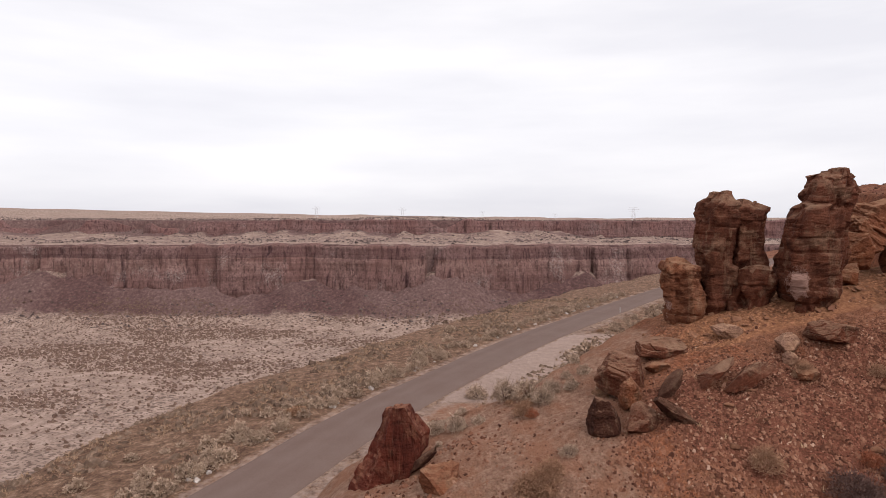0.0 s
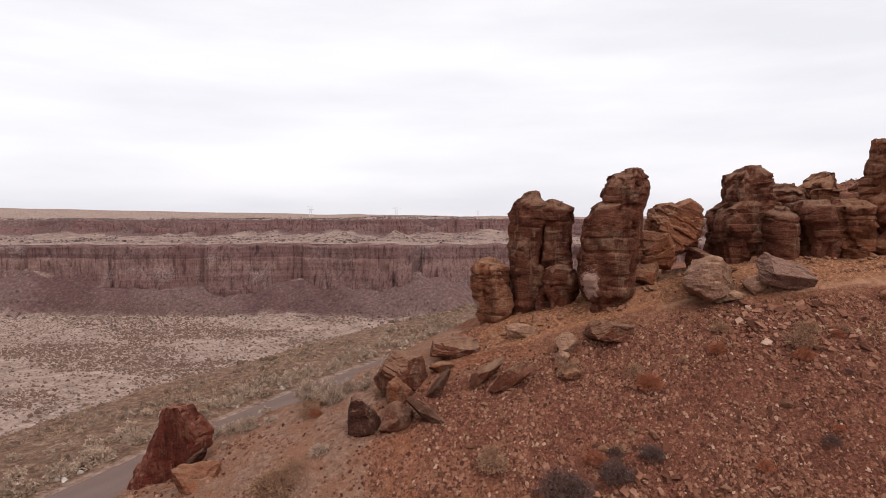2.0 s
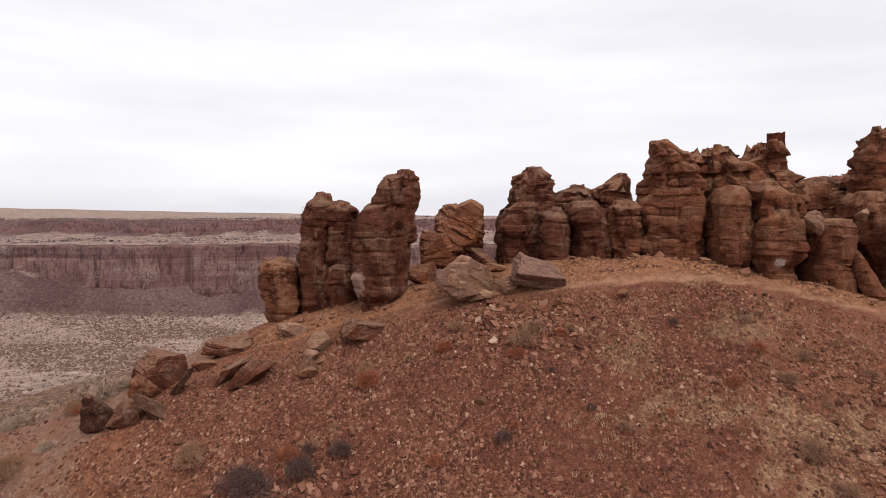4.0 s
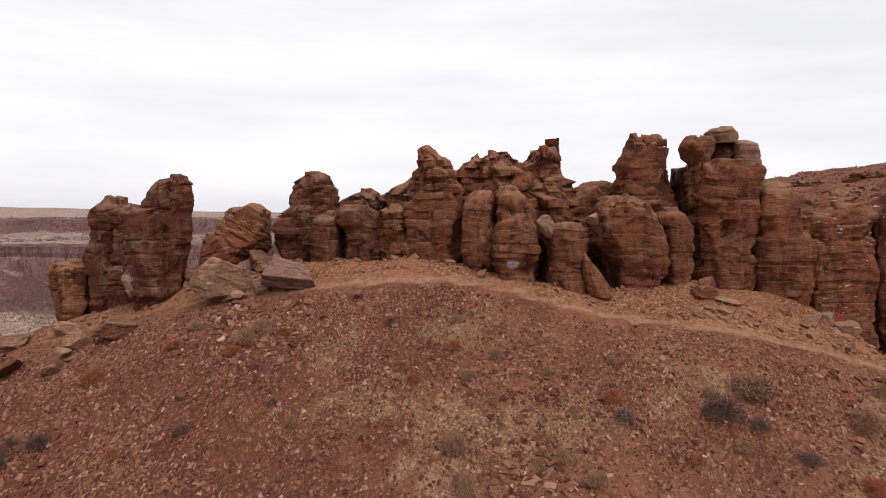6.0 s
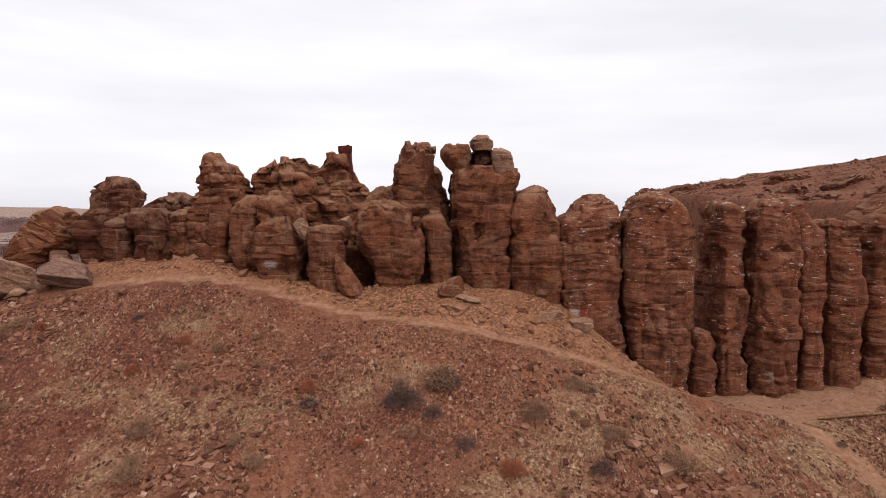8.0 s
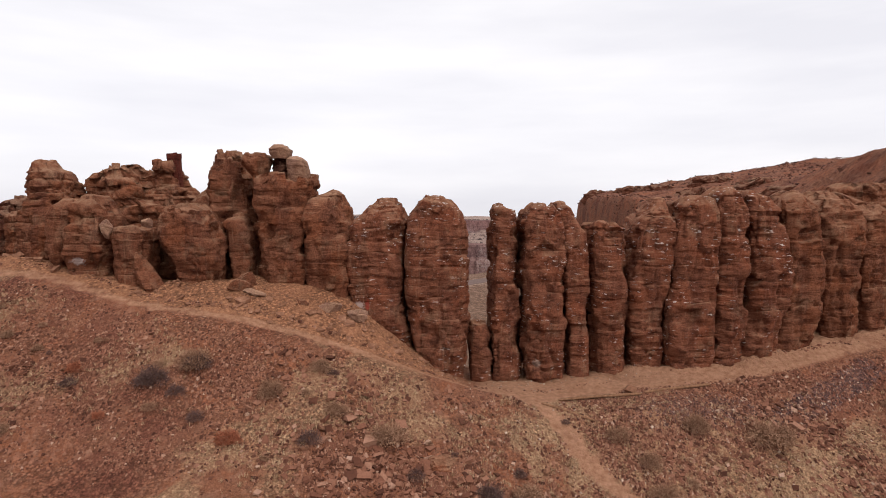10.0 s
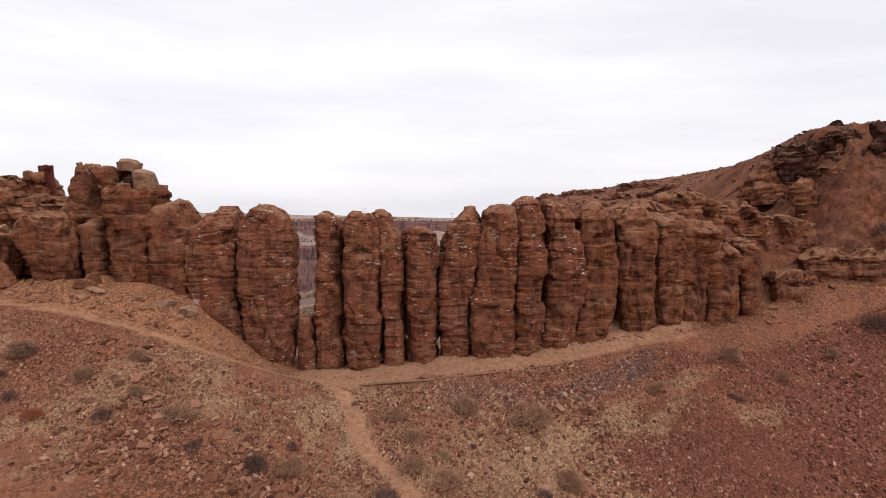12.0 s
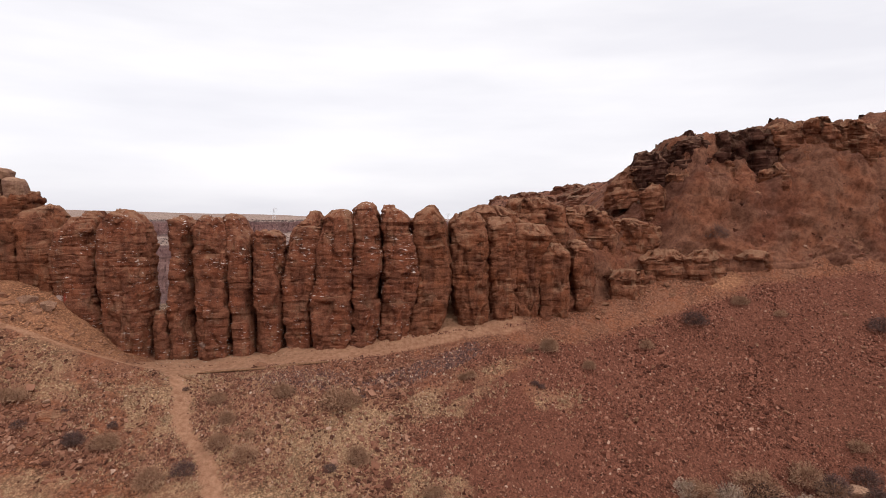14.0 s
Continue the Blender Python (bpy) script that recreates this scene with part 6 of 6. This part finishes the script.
def scree_size(x, y, rnd):
    coarse = mixed(1.0, 0.78, smooth(84, 104, x)) * mixed(1.0, 1.15, smooth(108, 124, x + 0.5 * (30 - y))) * mixed(0.6, 1.8, smooth(-0.3, 0.5, fbm(x / 6, y / 6, 0.8, 2, 83)))
    return np.clip(np.exp(rnd.normal(-1.95, 0.42, len(x))), 0.06, 0.5) * coarse


v, f = stones(17000, 3, (-4, 110), (17, 42), scree_size, lambda x, y: scree_weight(x, y) * (1 - smooth(86, 108, x)))
tagged(new("scree", mesh_of("scree", v, f, SCREE, False)), "loose angular reddish scree covering the slope", "scree", kind="stuff")
v, f = stones(13000, 5, (84, 148), (19, 42), scree_size, lambda x, y: scree_weight(x, y) * smooth(86, 108, x))
tagged(new("red_gravel", mesh_of("red_gravel", v, f, RED_GRAVEL, False)), "fine dark red gravel covering the slope below the bluff", "gravel", kind="stuff")


def pebble_size(x, y, rnd):
    return np.clip(np.exp(rnd.normal(-2.25, 0.38, len(x))), 0.05, 0.24)


v, f = pebbles(85000, 21, (-4, 110), (19.5, 40), pebble_size, lambda x, y: scree_weight(x, y) * (1 - smooth(86, 108, x)))
tagged(new("pebbles", mesh_of("pebbles", v, f, SCREE, False)), "small broken stones scattered over the slope", "gravel", kind="stuff")
v, f = pebbles(70000, 22, (84, 148), (19.5, 42), pebble_size, lambda x, y: scree_weight(x, y) * smooth(86, 108, x))
tagged(new("red_pebbles", mesh_of("red_pebbles", v, f, RED_GRAVEL, False)), "small dark red stones scattered over the slope", "gravel", kind="stuff")


GREY_GRAVEL = gravel_material("dark grey gravel", ((0.0, (0.045, 0.024, 0.022)), (0.5, (0.100, 0.050, 0.040)), (0.94, (0.17, 0.092, 0.074)), (0.985, (0.24, 0.15, 0.12)), (1.0, (0.38, 0.27, 0.22))))
v, f = pebbles(9000, 24, (78, 99), (25, 34), lambda x, y, rnd: np.clip(np.exp(rnd.normal(-2.3, 0.35, len(x))), 0.05, 0.2), lambda x, y: grey_bank(x, y) * bare(x, y))
tagged(new("grey_gravel", mesh_of("grey_gravel", v, f, GREY_GRAVEL, False)), "dark purple-grey gravel spilled below the path", "gravel", kind="stuff")


PALE_CHIP = gravel_material("pale stone chips", ((0.0, (0.22, 0.14, 0.10)), (0.6, (0.36, 0.25, 0.18)), (1.0, (0.50, 0.38, 0.29))))
v, f = pebbles(1500, 26, (66, 96), (22, 33), lambda x, y, rnd: np.clip(np.exp(rnd.normal(-2.4, 0.4, len(x))), 0.05, 0.22), lambda x, y: bare(x, y) * (0.2 + grey_bank(x, y)) * smooth(64, 74, x))
tagged(new("pale_chips", mesh_of("pale_chips", v, f, PALE_CHIP, False)), "pale stone chips scattered beside the path", "gravel", kind="stuff")


def rubble_weight(x, y):
    """Broken rock at the foot of the towers."""
    foot = y - path_y(x)
    return smooth(0.2, 0.8, foot) * smooth(4.5, 1.5, foot) * smooth(46, 52, x) * smooth(72, 64, x) + 0.32 * smooth(0.4, 1.2, foot) * smooth(6, 2, foot) * (x < 50) + 0.5 * smooth(104, 112, x) * smooth(0.5, 1.5, foot)


v, f = stones(3000, 4, (12, 146), (27, 48), lambda x, y, rnd: np.clip(np.exp(rnd.normal(-1.5, 0.5, len(x))), 0.08, 0.8), rubble_weight)
tagged(new("rubble", mesh_of("rubble", v, f, STONE, False)), "broken basalt rubble at the foot of the rocks", "rubble", kind="stuff")

def bluff_weight(x, y):
    return smooth(100, 108, x) * (y > spline(x, KX, KYF) + 0.5) * (0.3 + 0.7 * smooth(-0.2, 0.3, fbm(x / 6, y / 6, 0.4, 3, 87)))


v, f = stones(6500, 15, (98, 165), (40, 60), lambda x, y, rnd: np.clip(np.exp(rnd.normal(-1.5, 0.55, len(x))), 0.1, 1.0), bluff_weight)
tagged(new("bluff_rubble", mesh_of("bluff_rubble", v, f, RED_GRAVEL, False)), "broken dark red rock covering the bluff face", "rubble", kind="stuff")
v, f = stones(9000, 16, (100, 175), (56, 200), lambda x, y, rnd: np.clip(np.exp(rnd.normal(-1.05, 0.45, len(x))), 0.2, 1.1), bluff_weight)
tagged(new("hill_rubble", mesh_of("hill_rubble", v, f, gravel_material("dark hill rubble", ((0.0, (0.045, 0.021, 0.016)), (0.5, (0.115, 0.050, 0.034)), (1.0, (0.20, 0.098, 0.068)))), False)), "dark broken rock on the hillside behind the columns", "rubble", kind="stuff")

v, f = stones(220, 18, (112, 152), (47.5, 53.5), lambda x, y, rnd: rnd.uniform(0.5, 1.5, len(x)), lambda x, y: 0 * x + 0.9)
tagged(new("crest_boulders", mesh_of("crest_boulders", v, f, ROCK_DARK, False)), "tumbled dark basalt blocks along the bluff crest", "rubble", kind="stuff")

# single larger stones on the slope
LOOSE = [boulder_mesh("loose_stone", (0.5, 0.38, 0.22), 300 + i, STONE, True) for i in range(8)]
pick = random.Random(17)
count = 0
while count < 250:
    x, y = pick.uniform(2, 134), pick.uniform(20, 37)
    if float(scree_weight(np.array([x]), np.array([y]))[0]) < pick.random() * 0.9:
        continue
    ob = tagged(new("loose_stone", LOOSE[count % 8]), "loose flat angular stone on the scree", "stone", "loose stones on the slope")
    k = min(0.30 * math.exp(pick.gauss(0, 0.5)), 1.3) * (0.7 if x > 92 else 1.0)
    ob.matrix_world = pose(x, y, float(ground_at(x, y)) + 0.02, 24 + pick.gauss(0, 12), pick.gauss(0, 12), pick.uniform(0, 360)) @ Matrix.Diagonal((k, k, k, 1))
    count += 1


def tufts(n, seed, xr, yr, weight, blades, tall, spread_, width):
    """Upright grass blades in tufts, as one mesh."""
    rnd = np.random.RandomState(seed)
    x, y = rnd.uniform(*xr, n * 4), rnd.uniform(*yr, n * 4)
    keep = rnd.uniform(size=n * 4) < weight(x, y)
    x, y = np.repeat(x[keep][:n], blades), np.repeat(y[keep][:n], blades)
    m = len(x)
    base = np.stack([x, y, ground_at(x, y) - 0.02], -1) + rnd.normal(0, spread_ * 0.3, (m, 3)) * (1, 1, 0)
    az, h = rnd.uniform(0, 6.283, m), rnd.uniform(0.4, 1.0, m) * tall
    tip = base + np.stack([np.cos(az) * spread_ * rnd.uniform(0.3, 1.2, m), np.sin(az) * spread_ * rnd.uniform(0.3, 1.2, m), h], -1)
    w = np.stack([np.sin(az), -np.cos(az), 0 * az], -1) * width
    return np.stack([base - w, base + w, tip], 1).reshape(-1, 3), np.arange(m * 3).reshape(-1, 3)


def grass_weight(x, y):
    lush = smooth(0.05, 0.5, vnoise(x / 5.0, y / 3.0, 0.7, 51)) * smooth(26, 34, x) * smooth(106, 98, x)
    flat = 0.6 * smooth(64, 72, x) * smooth(98, 88, x) * smooth(30.5, 28.5, y)
    return bare(x, y) * (y < path_y(x)) * np.clip(np.maximum(np.maximum(0.5 * lush, flat), straw_spots(x, y)) + 0.03, 0, 1) * smooth(-0.35, 0.2, vnoise(x / 1.6, y / 1.6, 0.3, 91))


v, f = tufts(6500, 6, (8, 140), (19, 38), grass_weight, 12, 0.27, 0.20, 0.016)
tagged(new("dry_grass", mesh_of("dry_grass", v, f, STRAW, False)), "sparse pale dry grass between the stones", "grass", kind="stuff")


def bench_weight(x, y):
    s = road_side(x, y)
    return smooth(-6, -7, s) * smooth(-34, -26, s) * smooth(-0.4, 0.2, vnoise(x / 6, y / 6, 0.1, 95)) + smooth(8, 10, s) * smooth(24, 14, s) * (y > 44) * (x < 60) * 0.7


v, f = tufts(6000, 8, (-70, 70), (38, 170), bench_weight, 9, 0.5, 0.35, 0.035)
tagged(new("bench_grass", mesh_of("bench_grass", v, f, BENCH_STRAW, False)), "tufts of tan grass beside the road", "grass", kind="stuff")


def clumps(n, seed, xr, yr, weight, size):
    """Low round shrubs far off, as one mesh of small uneven solids."""
    rnd = np.random.RandomState(seed)
    x, y = rnd.uniform(*xr, n * 4), rnd.uniform(*yr, n * 4)
    keep = rnd.uniform(size=n * 4) < weight(x, y)
    x, y = x[keep][:n], y[keep][:n]
    n = len(x)
    unit = np.array([(1, 0, 0), (0.1, 0.9, 0), (-0.9, 0.1, 0), (0.1, -0.9, 0), (0.42, -0.2, 0.62), (-0.42, 0.15, 0.7)])
    a = rnd.uniform(*size, n) * np.exp(rnd.normal(0, 0.25, n))
    v = unit[None] * a[:, None, None] * rnd.uniform(0.6, 1.25, (n, 6, 3)) + np.stack([x, y, ground_at(x, y) - 0.1], -1)[:, None, :]
    tri = np.array([(0, 1, 4), (1, 5, 4), (1, 2, 5), (2, 3, 5), (3, 4, 5), (3, 0, 4)])
    return v.reshape(-1, 3), (np.arange(n)[:, None, None] * 6 + tri[None]).reshape(-1, 3)


def valley_weight(x, y):
    band = smooth(-0.25, 0.3, fbm(x / 75, y / 40, 0.2, 4, 97))
    band = band * mixed(0.6, 1.4, smooth(-60, -240, x))
    return (land(x, y) < -62) * (0.16 + 0.75 * band) * smooth(-10, -40, y - far_wall(x))


v, f = clumps(33000, 11, (-480, 240), (250, 590), valley_weight, (0.45, 1.3))
tagged(new("valley_brush", mesh_of("valley_brush", v, f, plain("valley brush", ((0.3, (0.098, 0.058, 0.043)), (0.6, (0.165, 0.103, 0.078)), (0.8, (0.255, 0.172, 0.135))), 0.5, vary=0.5, island=True), False)),
       "scattered dark sagebrush over the pale valley floor", "brush", kind="stuff")


def far_weight(x, y):
    d = y - far_wall(x)
    return (smooth(-80, -50, d) * smooth(-6, -30, d) * 0.8 + 0.5 * smooth(20, 60, d) * smooth(0, -20, y - rim_wall(x)) + 0.6 * smooth(8, 30, y - rim_wall(x))) * smooth(-0.4, 0.3, vnoise(x / 18, y / 18, 0.2, 99))


v, f = clumps(14000, 12, (-900, 620), (510, 1150), far_weight, (0.6, 1.7))
tagged(new("talus_blocks", mesh_of("talus_blocks", v, f, plain("talus block", ((0.3, (0.06, 0.045, 0.042)), (0.6, (0.14, 0.1, 0.09)), (0.8, (0.26, 0.2, 0.175))), 0.4, vary=0.8, island=True), False)),
       "fallen blocks and brush on the far talus", "rubble", kind="stuff")
v, f = clumps(8500, 14, (-75, 60), (36, 170), lambda x, y: bench_weight(x, y) * 0.8, (0.22, 0.7))
tagged(new("bench_brush", mesh_of("bench_brush", v, f, plain("bench brush", ((0.3, (0.10, 0.064, 0.045)), (0.6, (0.20, 0.132, 0.095)), (0.8, (0.42, 0.32, 0.25))), 1.5, vary=0.8, island=True), False)),
       "low mixed brush beside the road", "brush", kind="stuff")


# ---- timber edging of the path ----
def log(a, b, thick):
    a, b = Vector(a), Vector(b)
    n, m = 26, 10
    u = np.linspace(0, 1, n)[:, None]
    ang = np.linspace(0, 2 * math.pi, m, endpoint=False)[None, :]
    length = (b - a).length
    rad = thick * (1 + 0.12 * vnoise(u * length * 1.5, np.cos(ang) * 1.3, np.sin(ang) * 1.3, 7)) * np.where((u < 0.01) | (u > 0.99), 0.6, 1.0)
    v = np.stack([u * length + 0 * ang, np.cos(ang) * rad + 0.05 * np.sin(u * 5), np.sin(ang) * rad * 0.85], -1)
    ob = tagged(new("timber_edging", mesh_of("timber_edging", v.reshape(-1, 3), grid_faces(n, m, True), WEATHERED_LOG)), "weathered log edging the sandy path", "log", "logs along the path")
    ob.matrix_world = Matrix.Translation(a) @ (b - a).to_track_quat("X", "Z").to_matrix().to_4x4()
    return ob


def on_ground(x, y, up=0.06):
    return (x, y, float(ground_at(x, y)) + up)


log(on_ground(80.8, 29.85), on_ground(85.4, 30.75), 0.11)
log(on_ground(75.2, 29.35), on_ground(80.6, 29.75), 0.11)
log(on_ground(74.0, 28.7), on_ground(77.0, 27.4), 0.10)


# ---- power pylons on the plateau ----
def beam(a, b, r):
    a, b = np.array(a, float), np.array(b, float)
    d = (b - a) / np.linalg.norm(b - a)
    u = np.cross(d, (0.3, 0.9, 0.1))
    u /= np.linalg.norm(u)
    w = np.cross(d, u)
    v = [p + r * (i * u + j * w) for p in (a, b) for i, j in ((-1, -1), (1, -1), (1, 1), (-1, 1))]
    return np.array(v), np.array([(0, 1, 2, 3), (7, 6, 5, 4), (0, 4, 5, 1), (1, 5, 6, 2), (2, 6, 7, 3), (3, 7, 4, 0)])


def joined(beams):
    vs, fs, n = [], [], 0
    for v, f in beams:
        vs.append(v)
        fs.append(f + n)
        n += len(v)
    return np.concatenate(vs), np.concatenate(fs)


def pylon(x, y, high):
    thing = tagged(new("power_pylon"), "distant steel lattice power pylon on the plateau", "pylon", "power pylons")
    w = high * 0.16
    for sx, sy in ((-1, -1), (1, -1), (1, 1), (-1, 1)):
        part("leg", mesh_of("leg", *beam((sx * w, sy * w, -3), (sx * w * 0.28, sy * w * 0.28, high), 0.14), HAZED_STEEL, False), thing)
    for h, reach in ((0.72, 0.34), (0.86, 0.40), (1.0, 0.30)):
        arm = joined([beam((-high * reach, 0, high * h), (high * reach, 0, high * h), 0.12), beam((-high * reach, 0, high * h), (0, 0, high * (h + 0.05)), 0.07), beam((high * reach, 0, high * h), (0, 0, high * (h + 0.05)), 0.07)])
        part("cross_arm", mesh_of("cross_arm", *arm, HAZED_STEEL, False), thing)
    lace = []
    for i in range(6):
        z0_, z1_ = high * i / 6, high * (i + 1) / 6
        a_, b_ = w * (1 - 0.72 * i / 6), w * (1 - 0.72 * (i + 1) / 6)
        for s in (-1, 1):
            lace += [beam((-a_, s * a_, z0_), (b_, s * b_, z1_), 0.06), beam((a_, s * a_, z0_), (-b_, s * b_, z1_), 0.06)]
    part("bracing", mesh_of("bracing", *joined(lace), HAZED_STEEL, False), thing)
    thing.location = (x, y, float(ground_at(x, y)))
    return thing


first = pylon(312, 1000, 24)
for px_, py_ in ((-93, 1400), (-290, 1400), (330, 1800), (120, 1850)):
    copy_thing(first, pose(px_, py_, float(ground_at(px_, py_)), 0, 0, 8))

# a slim white marker post and pale stones beside the road
post = tagged(new("marker_post"), "slim white roadside marker post", "post")
v, f = joined([beam((0, 0, -0.3), (0, 0, 1.25), 0.07)])
part("shaft", mesh_of("shaft", v, f, plain("white post paint", ((0.3, (0.6, 0.58, 0.56)), (0.7, (0.75, 0.73, 0.7))), 3.0, 0.6, 0.05), False), post)
v, f = joined([beam((0, -0.075, 0.95), (0, -0.075, 1.15), 0.05)])
part("reflector", mesh_of("reflector", v, f, plain("grey reflector", ((0.3, (0.35, 0.34, 0.33)), (0.7, (0.45, 0.44, 0.43))), 3.0, 0.4, 0.05), False), post, "small grey reflector")
post.location = on_ground(41.2, 141.0, 0.0)
edge_rnd = random.Random(23)
WHITE_STONE = plain("pale roadside stone", ((0.3, (0.30, 0.24, 0.21)), (0.7, (0.46, 0.40, 0.36))), 3.0, vary=0.4)
PALE = [boulder_mesh("roadside_stone", (0.5, 0.4, 0.32), 500 + i, WHITE_STONE) for i in range(4)]
for i in range(34):
    y = edge_rnd.uniform(48, 165)
    s = -6.2 - edge_rnd.uniform(0, 1.0)
    sl = float((road_x(y + 1) - road_x(y - 1)) / 2)
    x, yy = float(road_x(y)) + s / math.sqrt(1 + sl * sl), y - s * sl / math.sqrt(1 + sl * sl)
    ob = tagged(new("roadside_stone", PALE[i % 4]), "pale stone lining the road edge", "stone", "stones along the road")
    k = edge_rnd.uniform(0.4, 1.0)
    ob.matrix_world = pose(x, yy, float(ground_at(x, yy)) + 0.1 * k, 0, 0, edge_rnd.uniform(0, 360)) @ Matrix.Diagonal((k, k, k, 1))
